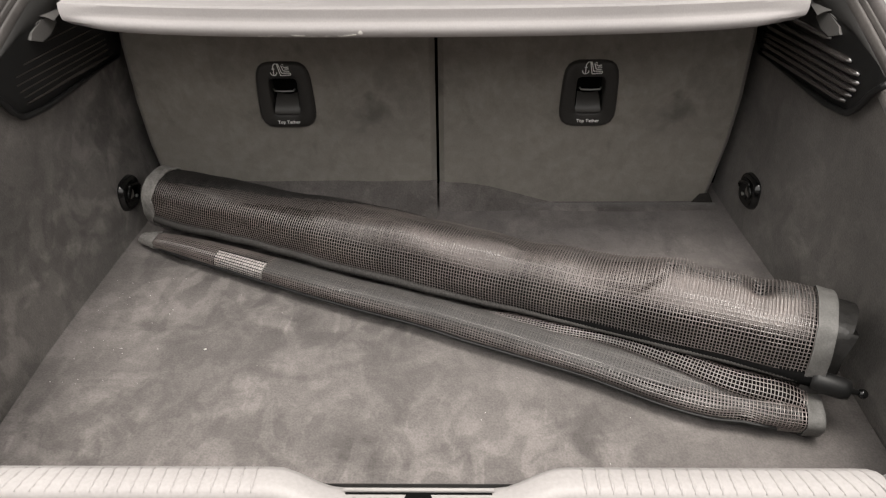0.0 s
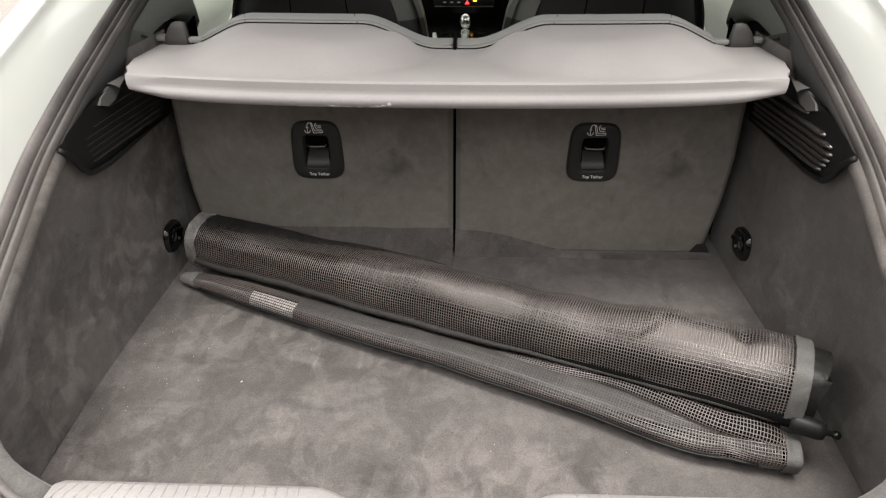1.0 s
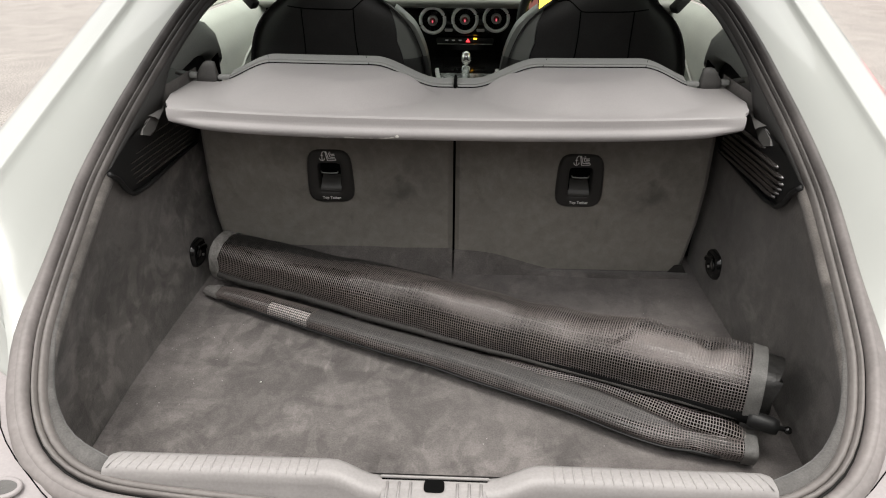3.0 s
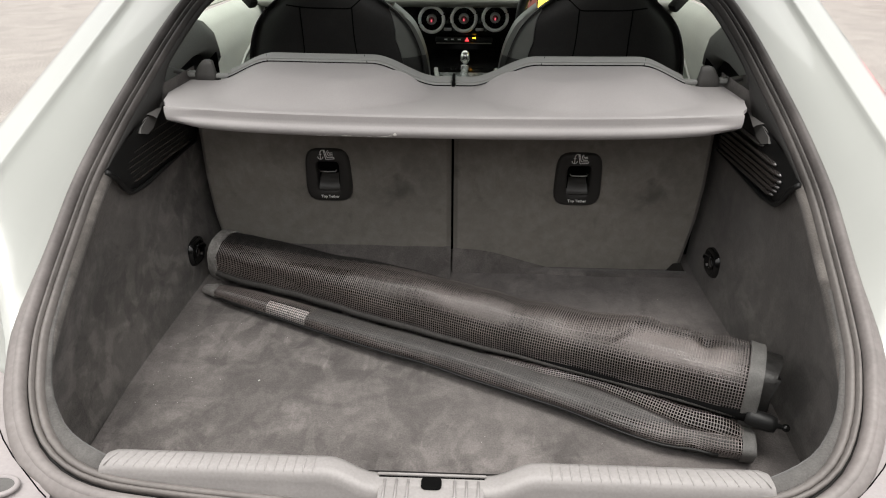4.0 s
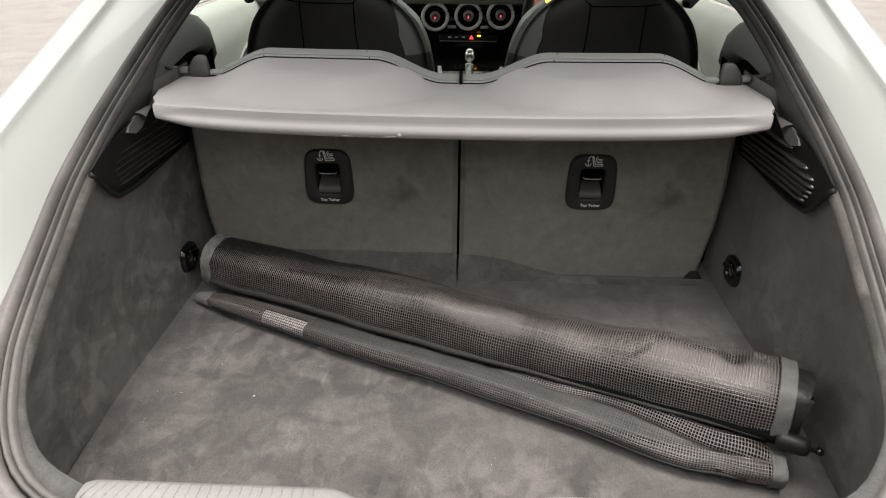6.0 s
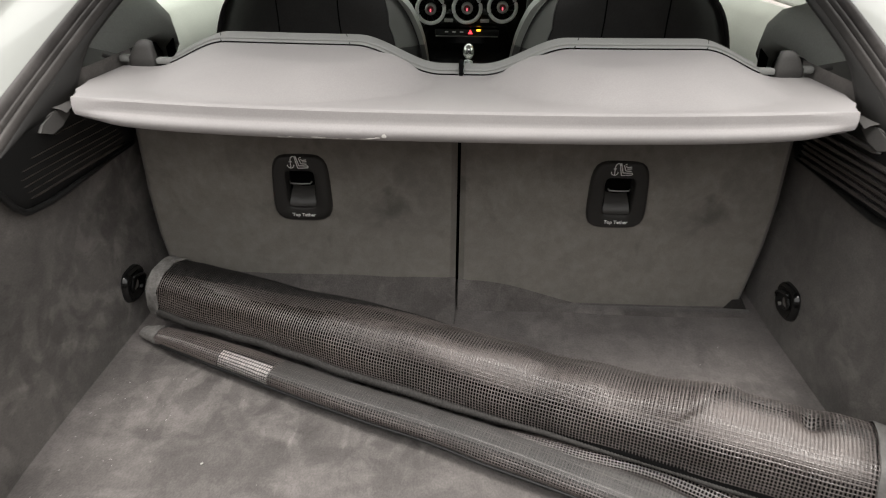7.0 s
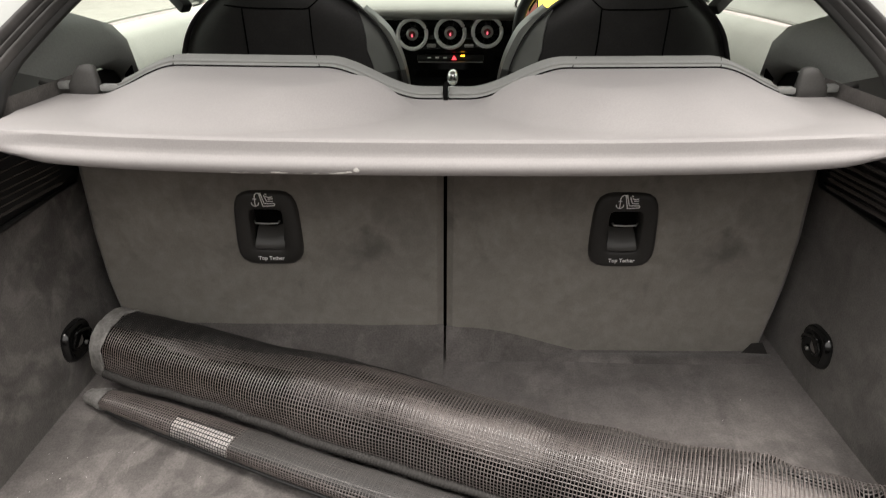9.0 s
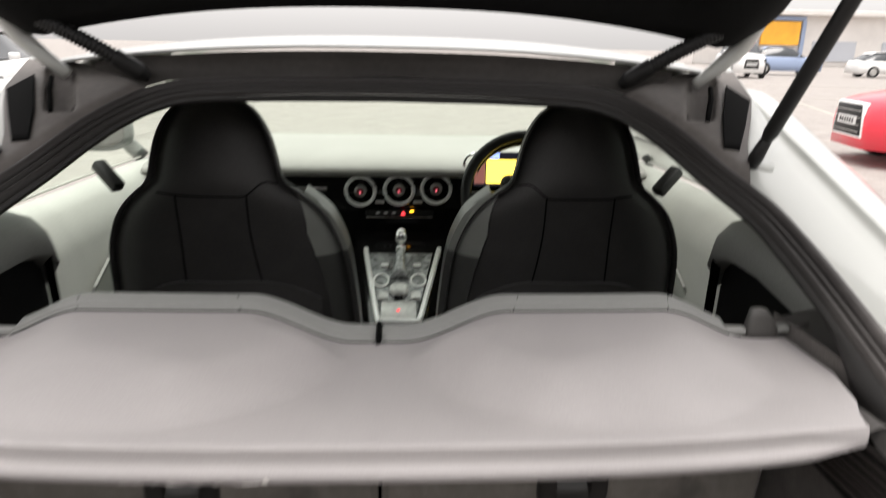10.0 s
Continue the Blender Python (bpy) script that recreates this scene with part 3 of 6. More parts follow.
for i in idx:
    k = (1 - 0.84 * smooth01((LOOP[i].y - 1.07) / 0.16)) * (0.15 + 0.85 * smooth01((LOOP[i].y - 1.03) / 0.13))
    s_, u_ = FRAMES[i]
    rings.append([LOOP[i] + (a + 0.011) * s_ + b * u_ for a, b in ((0.000, -0.004), (-0.006, -0.006 - 0.006 * k), (-0.012 * k - 0.002, -0.006 - 0.029 * k), (-0.014 * k, -0.006 - 0.054 * k), (-0.006 * k + 0.01, -0.008 - 0.077 * k))])
v, f = loft(rings, False)
part("pillar_trim", mesh_of("pillar_trim", v, f, TRIM), car, "dark grey plastic lining inside the opening")
for sx in (-1, 1):
    idx = [i for i in range(len(LOOP)) if LOOP[i].y < 0.80 and sx * LOOP[i].x > 0.345]
    rings = []
    for i in idx:
        k = float(np.interp(LOOP[i].y, [0.55, 0.575, 0.60, 0.64, 0.68, 0.80], [0.66, 0.63, 0.41, 0.23, 0.18, 0.14]))
        s_, u_ = FRAMES[i]
        rings.append([LOOP[i] + (a * k + 0.012) * s_ + (b * k - 0.004) * u_ for a, b in ((0.000, 0.0), (-0.012, 0.002), (-0.026, -0.004), (-0.031, -0.016), (-0.022, -0.040), (0.02, -0.06))])
    v, f = loft(rings, False)
    part("lip_lining", mesh_of("lip_lining", v, f, LIP_CARPET), car, "grey carpeted lip beside the sill")
for sx in (-1, 1):
    idx = [i for i in range(len(LOOP)) if 0.60 < LOOP[i].y < 0.97 and sx * LOOP[i].x > 0]
    rings = []
    for i in idx:
        k = smooth01((LOOP[i].y - 0.60) / 0.14)
        s_, u_ = FRAMES[i]
        rings.append([LOOP[i] + a * s_ + b * u_ for a, b in ((0.012, -0.004), (0.012 - 0.006 * k, -0.005 - 0.001 * k), (0.0125 - 0.0095 * k, -0.006 - 0.008 * k), (0.014 - 0.004 * k, -0.012 - 0.014 * k), (0.03, -0.03))])
    v, f = loft(rings, False)
    part("side_lip", mesh_of("side_lip", v, f, WALL_CARPET), car, "carpeted edge inside the seal")

# ---------- boot lining ----------
def wall_x(y, z):
    """Inner face of the side lining."""
    base = np.interp(y, [0.50, 0.60, 0.78, 0.96, 1.12, 1.22, 1.36], [0.47, 0.515, 0.537, 0.527, 0.515, 0.507, 0.503])
    lip = np.interp(y, [0.50, 0.555, 0.634, 0.715, 0.867, 0.965, 1.05, 1.36], [0.37, 0.437, 0.482, 0.507, 0.522, 0.522, 0.513, 0.507])
    top = plane_z(y) - 0.02 if y < 1.05 else 0.984
    u = smooth01((z - floor_z(y)) / max(top - floor_z(y), 0.05))
    return base + (lip - base) * u + 0.010 * math.sin(math.pi * u)


for sx in (-1, 1):
    rings = []
    for y in np.linspace(0.50, 1.34, 46):
        top = plane_z(y) - 0.014 if y < 1.05 else 0.990 + 0.05 * smooth01((y - 1.05) / 0.1)
        rings.append([(sx * wall_x(y, z), y, z) for z in np.linspace(floor_z(y) - 0.012, top, 16)])
    v, f = loft(rings, False)
    if sx > 0:
        f = [tuple(reversed(q)) for q in f]
    part("side_lining", mesh_of("side_lining", v, f, WALL_CARPET), car, "dark grey carpeted side wall of the boot with brushed streaks")

rings = []
for y in np.linspace(0.50, 1.36, 60):
    rings.append([(x, y, floor_z(y) + 0.0015 * noise.noise(Vector((x * 6, y * 6, 0)))) for x in np.linspace(-0.53, 0.53, 60)])
v, f = loft(rings, False)
part("boot_floor", mesh_of("boot_floor", v, f, FLOOR_CARPET), car, "grey carpeted boot floor with brushed marks")
# inner face of the sill
v, f = loft([[(x, 0.572, 0.772), (x, 0.580, 0.755), (x, 0.588, floor_z(0.588) - 0.01)] for x in np.linspace(-0.36, 0.36, 20)], False)
part("sill_lining", mesh_of("sill_lining", v, f, WALL_CARPET), car, "carpeted inner face of the load sill")

# ---------- load sill ----------
sill = part("load_sill", None, car, "light grey plastic load sill cover with fine ribs")


def sill_top(x):
    """Drop of the sill towards the latch recess in the middle."""
    return 0.010 * (1 - smooth01((abs(x) - 0.060) / 0.055))


rings = []
for x in np.linspace(-0.362, 0.362, 75):
    d = sill_top(x)
    b = 0.012 * (1 - smooth01((abs(x) - 0.060) / 0.055))
    e = 0.004 * smooth01((abs(x) - 0.35) / 0.012)
    rings.append([(x, 0.580 - b, 0.7500), (x, 0.580 - b, 0.7790 - d - e), (x, 0.577 - b, 0.7860 - d - e), (x, 0.571 - b, 0.7890 - d - e), (x, 0.558 - b, 0.7900 - d - e), (x, 0.5515 - b, 0.7885 - d - e),
                  (x, 0.5480 - b, 0.7840 - d - e), (x, 0.5462 - b, 0.7760 - d), (x, 0.5445 - b, 0.7640 - d), (x, 0.5400 - b, 0.7540 - d)])
v, f = loft(rings, False)
part("sill_cover", mesh_of("sill_cover", v, f, SILL), sill, "light grey moulded sill cover")
for sx in (-1, 1):
    for k in range(22):
        x = sx * (0.128 + 0.0103 * k)
        lean = sx * 0.012 * smooth01((abs(x) - 0.23) / 0.12)
        path = [(x, 0.574, 0.7874), (x + lean * 0.4, 0.566, 0.7892), (x + lean * 0.8, 0.556, 0.7894), (x + lean, 0.5505, 0.7876)]
        part("rib", tube("rib", path, [0.0008, 0.0015, 0.0015, 0.0005], SILL, 6), sill)
# latch recess in the middle
inlay = part("latch_plate", rbox("latch_plate", (0.112, 0.040, 0.004), SILL, 0.002, 2, (0, 0.536, 0.7775)), sill, "ribbed plate over the latch")
for k in range(9):
    x = -0.050 + 0.0125 * k
    if abs(x) > 0.014:
        part("latch_rib", tube("latch_rib", [(x, 0.552, 0.7800), (x, 0.521, 0.7800)], 0.0016, SILL, 6), sill)
part("latch_edge", rbox("latch_edge", (0.118, 0.003, 0.005), SILL, 0.001, 1, (0, 0.5590, 0.7800)), sill, "raised edge behind the latch plate")
part("latch_gap", rbox("latch_gap", (0.114, 0.0016, 0.004), VOID, 0, 1, (0, 0.5567, 0.7780)), sill, "dark gap behind the latch plate")
ringp = [[(0.0110 * math.copysign(abs(math.cos(a)) ** 0.4, math.cos(a)), 0.5470 + 0.0085 * math.copysign(abs(math.sin(a)) ** 0.6, math.sin(a)), z) for a in np.linspace(0, 2 * math.pi, 24, endpoint=False)] for z in (0.7805, 0.7815)]
v, f = loft(ringp, True, True)
part("latch_hole", mesh_of("latch_hole", v, f, VOID, False), sill, "black latch opening")

# ---------- rear seat backs ----------
def seat_y(z):
    return 1.283 - 0.07 * (z - 0.798)


for sx in (-1, 1):
    back = thing("rear_seat_back", "folding rear seat back covered in grey-brown carpet", "seat", "rear seat backs", at=(sx * 0.25, 1.30, 0.64))
    o = Vector(back.location)
    def edge_x(z):
        return np.interp(z, [0.60, 0.66, 0.75, 0.83, 0.93, 1.02], [0.474, 0.482, 0.494, 0.498, 0.495, 0.485])
    rows_, cols = 42, 56
    def foot_z(x):
        return 0.670 if sx < 0 else 0.668 - 0.050 * smooth01((x - 0.02) / 0.24)
    rings, flat = [], []
    for w in np.linspace(0, 1, rows_):
        ring = []
        for k in range(cols):
            u = k / (cols - 1)
            zb = foot_z(u * 0.49)
            z = zb + w * (1.010 - zb)
            x = 0.0024 + u * (edge_x(z) - 0.0024)
            edge = min(u, 1 - u) * 0.5
            round_ = 0.010 * (1 - min(edge / 0.012, 1)) ** 2
            puff = 0.002 * noise.noise(Vector((x * 7 * sx, z * 7, 3)))
            ring.append(Vector((sx * x, seat_y(z) + round_ + puff, z)) - o)
            flat.append((x, z))
        rings.append(ring)
    v, f = loft(rings, False)
    def opening(q):
        x, z = np.mean([flat[k] for k in q], axis=0)
        return abs(x - 0.2465) < 0.030 and abs(z - 0.843) < 0.042
    f = [q for q in f if not opening(q)]
    if sx < 0:
        f = [tuple(reversed(q)) for q in f]
    part("back_cover", bm_mesh("back_cover", shell(v, f, 0.05), SEAT_CARPET), back, "grey-brown carpet facing of the seat back")
    # loose carpet flap between seat back and floor
    rings = []
    for k in range(30):
        x = 0.002 + 0.486 * k / 29
        lift = 0.010 * smooth01((0.30 - x) / 0.3)
        wob = 0.003 * noise.noise(Vector((x * 11 * sx, 1, 5)))
        top = foot_z(x) + (0.002 + wob if sx < 0 else 0.001)
        top += 0.004
        fold = 0.004 * smooth01((0.24 - x) / 0.2) if sx > 0 else 0.0
        rings.append([Vector((sx * x, seat_y(top + 0.006) + 0.0005, top + 0.006)) - o, Vector((sx * x, seat_y(top) - 0.0025, top)) - o, Vector((sx * x, seat_y(top) - 0.0050 - fold, top - 0.008)) - o,
                      Vector((sx * x, (1.274 - lift + wob) if sx < 0 else 1.280 - fold * 2, floor_z(1.27) + (0.012 if sx < 0 else 0.007))) - o,
                      Vector((sx * x, (1.245 - lift + wob * 2) if sx < 0 else 1.266, floor_z(1.245) + 0.003)) - o, Vector((sx * x, (1.225 - lift) if sx < 0 else 1.250, floor_z(1.22) - 0.003)) - o])
    v, f = loft(rings, False)
    part("carpet_flap", mesh_of("carpet_flap", v, f, FLOOR_CARPET), back, "loose carpet flap along the foot of the seat back")
tab = mesh_of("corner_tab", [(0.448, seat_y(0.634) - 0.004, 0.634), (0.490, seat_y(0.634) - 0.006, 0.634), (0.478, seat_y(0.66) - 0.003, 0.656), (0.462, seat_y(0.655) - 0.003, 0.654)], [(0, 1, 2, 3)], DARK_CARPET, False)
part("corner_tab", tab, car, "dark triangular carpet tab at the corner")
# black panel added so the gaps round the seat backs read as shade
part("gap_shade", rbox("gap_shade", (1.02, 0.01, 0.36), VOID, 0, 1, (0, 1.345, 0.83)), car, "black panel standing in for the shade behind the seat backs")

# tether plates
def tether(sx):
    cx = -0.246 if sx < 0 else 0.2465
    p = thing("tether_plate", "black plastic tether anchor plate with a recess and white print", "anchor plate", "tether plates", at=(cx, seat_y(0.842) - 0.003, 0.842))
    p.rotation_euler = (radians(-4 + 8), 0, 0)
    w, h = 0.0448, 0.0560
    def outline(s, y, n=40, hh=h, ww=w, q=4.5):
        pts = []
        for k in range(n):
            a = 2 * math.pi * k / n
            c, d = math.cos(a), math.sin(a)
            r = (abs(c) ** q + abs(d) ** q) ** (-1 / q)
            widen = 1 - 0.05 * (d * r)
            pts.append((r * c * (ww - s) * widen, y, r * d * (hh - s)))
        return pts
    def hole(s, y, n=40):
        pts = []
        for k in range(n):
            a = 2 * math.pi * k / n
            c, d = math.cos(a), math.sin(a)
            r = (abs(c) ** 9 + abs(d) ** 9) ** (-1 / 9)
            pts.append((r * c * (0.0225 - s) * (1 + 0.03 * d), y, -0.0005 + r * d * (0.0312 - s)))
        return pts
    rings = [outline(-0.001, 0.004), outline(0.0, 0.0), outline(0.002, -0.0030), outline(0.005, -0.0042), hole(-0.0014, -0.0040), hole(-0.0002, -0.0028), hole(0.0006, 0.022)]
    v, f = loft(rings, True)
    part("plate", mesh_of("plate", v, f, PLATE), p)
    v, f = loft([hole(0.0, 0.022), [(0, 0.024, 0.0)] * 40], True)
    part("recess", mesh_of("recess", v, f, VOID), p, "dark recess")
    v, f = loft([[(x, -0.0010 + 0.021 * u ** 1.5, -0.0308 + 0.030 * u - 0.004 * math.sin(math.pi * (x / 0.045 + 0.5)) * u) for x in np.linspace(-0.0215 * (1 - 0.20 * u), 0.0215 * (1 - 0.20 * u), 10)] for u in np.linspace(0, 1, 10)], False)
    part("finger_scoop", mesh_of("finger_scoop", v, f, SCOOP), p, "sloping finger scoop")
    bar = [(-0.0175, 0.001, 0.012), (-0.015, -0.002, 0.0095), (0, -0.0025, 0.009), (0.015, -0.002, 0.0095), (0.0175, 0.001, 0.012)]
    part("anchor_bar", tube("anchor_bar", bar, 0.0013, STEEL, 8), p, "bright steel anchor bar")
    lettering("lettering", "Top Tether", 0.0078, WHITE_INK, p, pose(0.001, -0.0046, -0.0445, 90, 0, 0), "white words Top Tether")
    # anchor and child-seat pictogram, in plain strokes
    strokes = [[(-0.0115, 0.0545), (-0.0115, 0.0400)], [(-0.0140, 0.0500), (-0.0090, 0.0500)],
               [(-0.0165, 0.0450), (-0.0160, 0.0420), (-0.0140, 0.0400), (-0.0115, 0.0393), (-0.0090, 0.0400), (-0.0070, 0.0420), (-0.0065, 0.0450)],
               [(-0.0115, 0.0530), (-0.0105, 0.0565), (-0.0075, 0.0590), (-0.0045, 0.0580), (-0.0020, 0.0540)],
               [(-0.0050, 0.0580), (-0.0030, 0.0590), (0.0010, 0.0435), (0.0150, 0.0435), (0.0150, 0.0405), (-0.0010, 0.0393), (-0.0050, 0.0580)],
               [(0.0015, 0.0560), (0.0045, 0.0470), (0.0135, 0.0465)], [(0.0040, 0.0545), (0.0070, 0.0525), (0.0130, 0.0535)], [(0.0065, 0.0500), (0.0135, 0.0505)], [(0.0030, 0.0575), (0.0055, 0.0570)]]
    v, f = [], []
    for st in strokes:
        for (x0, z0), (x1, z1) in zip(st, st[1:]):
            d = Vector((x1 - x0, 0, z1 - z0))
            s = Vector((-d.z, 0, d.x)).normalized() * 0.00075
            a, b = Vector((x0, -0.0047, z0 - 0.003)), Vector((x1, -0.0047, z1 - 0.003))
            i = len(v)
            v += [a + s, a - s, b - s, b + s]
            f.append((i, i + 1, i + 2, i + 3))
    part("pictogram", mesh_of("pictogram", v, f, WHITE_INK, False), p, "white anchor and seat pictogram")


tether(-1)
tether(1)

# ---------- lashing eyes ----------
def lashing_eye(sx):
    y0, z0 = 1.208, 0.702
    e = thing("lashing_eye", "black rounded lashing eye set into the carpeted side wall", "lashing eye", "lashing eyes", at=(sx * (wall_x(y0, z0) - 0.002), y0, z0))
    def oval(s, x, n=32):
        out = []
        for k in range(n):
            a = 2 * math.pi * k / n
            q_ = (abs(math.cos(a)) ** 3.0 + abs(math.sin(a)) ** 3.0) ** (-1 / 3.0)
            out.append((-sx * x, (0.0300 - s) * math.cos(a) * q_, (0.0262 - s) * math.sin(a) * q_))
        return out
    v, f = loft([oval(-0.001, -0.004), oval(0, 0.003), oval(0.0025, 0.0060), oval(0.006, 0.0058), oval(0.009, 0.0010), oval(0.014, -0.001), [(-sx * -0.001, 0, 0)] * 32], True)
    part("surround", mesh_of("surround", v, f, GLOSS), e)
    ring = [(-sx * (0.0075 + 0.003 * math.cos(a)), 0.0165 * math.cos(a) ** 3 + 0.002 - 0.012 * math.sin(a), 0.0145 * math.sin(a) + 0.001 + 0.006 * math.cos(a)) for a in np.linspace(-0.5, math.pi + 0.5, 22)]
    part("fold_ring", tube("fold_ring", ring, 0.0024, GLOSS, 8), e, "folding black ring")
    part("screw", tube("screw", [(-sx * 0.001, 0.017, -0.014), (-sx * 0.004, 0.017, -0.014)], 0.003, STEEL, 10), e, "small bright screw")


lashing_eye(-1)
lashing_eye(1)

# ---------- ventilation grilles at the upper sides ----------
def grille(sx):
    g = part("side_grille", None, car, "black slatted plastic grille on the upper side wall")
    def pt(y, z, out=0.0):
        return Vector((sx * (min(wall_x(y, min(z, 0.95)), 0.513) - 0.002 - out), y, z))
    low = lambda y: np.interp(y, [0.953, 0.975, 0.990, 1.010, 1.06, 1.15, 1.30], [0.967, 0.950, 0.927, 0.911, 0.905, 0.905, 0.905])
    high = lambda y: np.interp(y, [0.953, 0.975, 1.03, 1.12, 1.30], [0.969, 0.982, 0.996, 1.008, 1.01])
    rings = []
    for y in np.linspace(0.953, 1.30, 36):
        e = min(1, (y - 0.953) / 0.012)
        rings.append([pt(y, low(y) + (high(y) - low(y)) * w, 0.006 * e * min(1, 5 * w)) for w in np.linspace(0, 1, 14)])
    v, f = loft(rings, False)
    part("grille_base", mesh_of("grille_base", v, f, BLACK), g)
    for y0, z0, fall in ((1.083, 0.9825, 0.015), (1.025, 0.9705, 0.02), (1.001, 0.9620, 0.03), (0.996, 0.9530, 0.035), (0.998, 0.9440, 0.03), (1.003, 0.9355, 0.03), (1.012, 0.9265, 0.04)):
        path = [pt(y, z0 - fall * (y - y0), 0.0088 if sx > 0 else 0.0020) for y in np.linspace(y0, 1.27, 15)]
        if len(path) > 2:
            face = Vector((-sx * 0.42, -0.30, 0.86)).normalized()
            rings = []
            for m_, p in enumerate(path):
                d = (path[min(m_ + 1, len(path) - 1)] - path[max(m_ - 1, 0)]).normalized()
                w = d.cross(face).normalized()
                e = 0.35 if m_ in (0, len(path) - 1) else 1.0
                rings.append([p + w * a * e + face * b for a, b in ((-0.0050, -0.0016), (-0.0047, 0.0002), (-0.0026, 0.0014), (0.0, 0.0017), (0.0026, 0.0014), (0.0047, 0.0002), (0.0050, -0.0016))])
            v, f = loft(rings, True, True)
            part("slat", mesh_of("slat", v, f, SLAT), g)
    part("grille_rim", tube("grille_rim", [pt(y, low(y), 0.004) for y in np.linspace(0.953, 1.29, 44)], [0.0042 - 0.0020 * smooth01((k - 14) / 26) for k in range(44)], BLACK, 8), g, "rounded rim of the grille")
    outline = ((1.066, 0.9915), (1.075, 0.9985), (1.105, 1.0055), (1.140, 1.008), (1.136, 0.996), (1.110, 0.987), (1.086, 0.984))
    bm = bmesh.new()
    v, f = loft([[(sx * (x - 0.25 * (1.008 - z)), y, z) for y, z in outline] for x in (0.509, 0.505)], True, True)
    vs = [bm.verts.new(p) for p in v]
    for q in f:
        bm.faces.new([vs[k] for k in q])
    bmesh.ops.recalc_face_normals(bm, faces=bm.faces)
    part("shelf_support", bm_mesh("shelf_support", bm, LEDGE, False), car, "grey bracket that carries the parcel shelf")


grille(-1)
grille(1)
# ledges between the shelf and the pillars, which close the boot above
for sx in (-1, 1):
    rings = []
    for y in np.linspace(1.11, 1.36, 12):
        x0 = np.interp(y, [1.075, 1.10, 1.18, 1.36], [0.478, 0.488, 0.507, 0.500])
        z0 = np.interp(y, [1.075, 1.20, 1.36], [1.006, 1.014, 1.020])
        rings.append([(sx * x0, y, z0 - 0.004), (sx * (x0 + 0.006), y, z0), (sx * 0.540, y, z0 + 0.008), (sx * 0.60, y, z0 + 0.02)])
    v, f = loft(rings, False)
    part("side_ledge", mesh_of("side_ledge", v, f, LEDGE), car, "dark grey ledge beside the parcel shelf")

# ---------- parcel shelf ----------
shelf = thing("parcel_shelf", "grey parcel shelf with two humps and a scraped front lip", "parcel shelf", at=(0, 1.17, 1.02))
so = Vector((0, 1.17, 1.02))


def shelf_z(x, y):
    b = 1.036 - 0.012 * smooth01((y - 1.05) / 0.16) - 0.004 * (1 - (x / 0.46) ** 2)
    d = math.hypot((abs(x) - 0.250) / (0.220 if abs(x) < 0.250 else 0.205), (y - 1.30) / 0.232)
    t = min(max((1 - d) / (0.56 - 0.27 * smooth01((0.26 - abs(x)) / 0.10) * smooth01((1.275 - y) / 0.04)), 0.0), 1.0)
    k = (0.55 + 0.45 * smooth01((0.26 - abs(x)) / 0.08)) * smooth01((1.275 - y) / 0.045)
    return b + 0.039 * ((1 - k) * smooth01(t) + k * math.sin(0.5 * math.pi * t))


def shelf_half(y):
    return np.interp(y, [1.045, 1.075, 1.10, 1.18, 1.31], [0.455, 0.466, 0.480, 0.502, 0.497])


def shelf_front(x):
    return 1.046 + 0.026 * (abs(x) / 0.46) ** 3


rings = []
xs = np.linspace(-1, 1, 97)
for y in np.linspace(0, 1, 34):
    ring = []
    for u in xs:
        yy = 1.052 + y * (1.292 - 1.052)
        x = u * shelf_half(yy)
        yy = shelf_front(x) + 0.006 + y * (1.292 - shelf_front(x) - 0.006)
        ring.append(Vector((x, yy, shelf_z(x, yy))) - so)
    rings.append(ring)
front = []
for dy, dz in ((0.018, -0.0368), (0.008, -0.0368), (0.0010, -0.0348), (-0.0040, -0.0312), (-0.0060, -0.0265), (-0.0056, -0.0226), (-0.0030, -0.0196), (0.0002, -0.0180),
               (0.0019, -0.0158), (0.0026, -0.0110), (0.0026, -0.0056), (0.0030, -0.0024), (0.0052, -0.0005)):
    ring = []
    for u in xs:
        x = u * 0.4575
        end = smooth01((abs(u) - 0.86) / 0.14)
        plain = -0.004 * math.sin(math.pi * min(1.0, -dz / 0.0368)) + 0.012 * smooth01((-dz - 0.026) / 0.011)
        zz = shelf_z(x, shelf_front(x)) + dz * (1 - 0.24 * abs(u) ** 8)
        ring.append(Vector((x * (1 - 0.006 * end * smooth01(-dz / 0.037)), shelf_front(x) + dy + (plain - dy) * end, zz)) - so)
    front.append(ring)
v, f = loft(front + rings, False)
bm = shell(v, f, 0.006)
part("shelf_panel", bm_mesh("shelf_panel", bm, SHELF), shelf, "grey vinyl shelf panel with two humps")
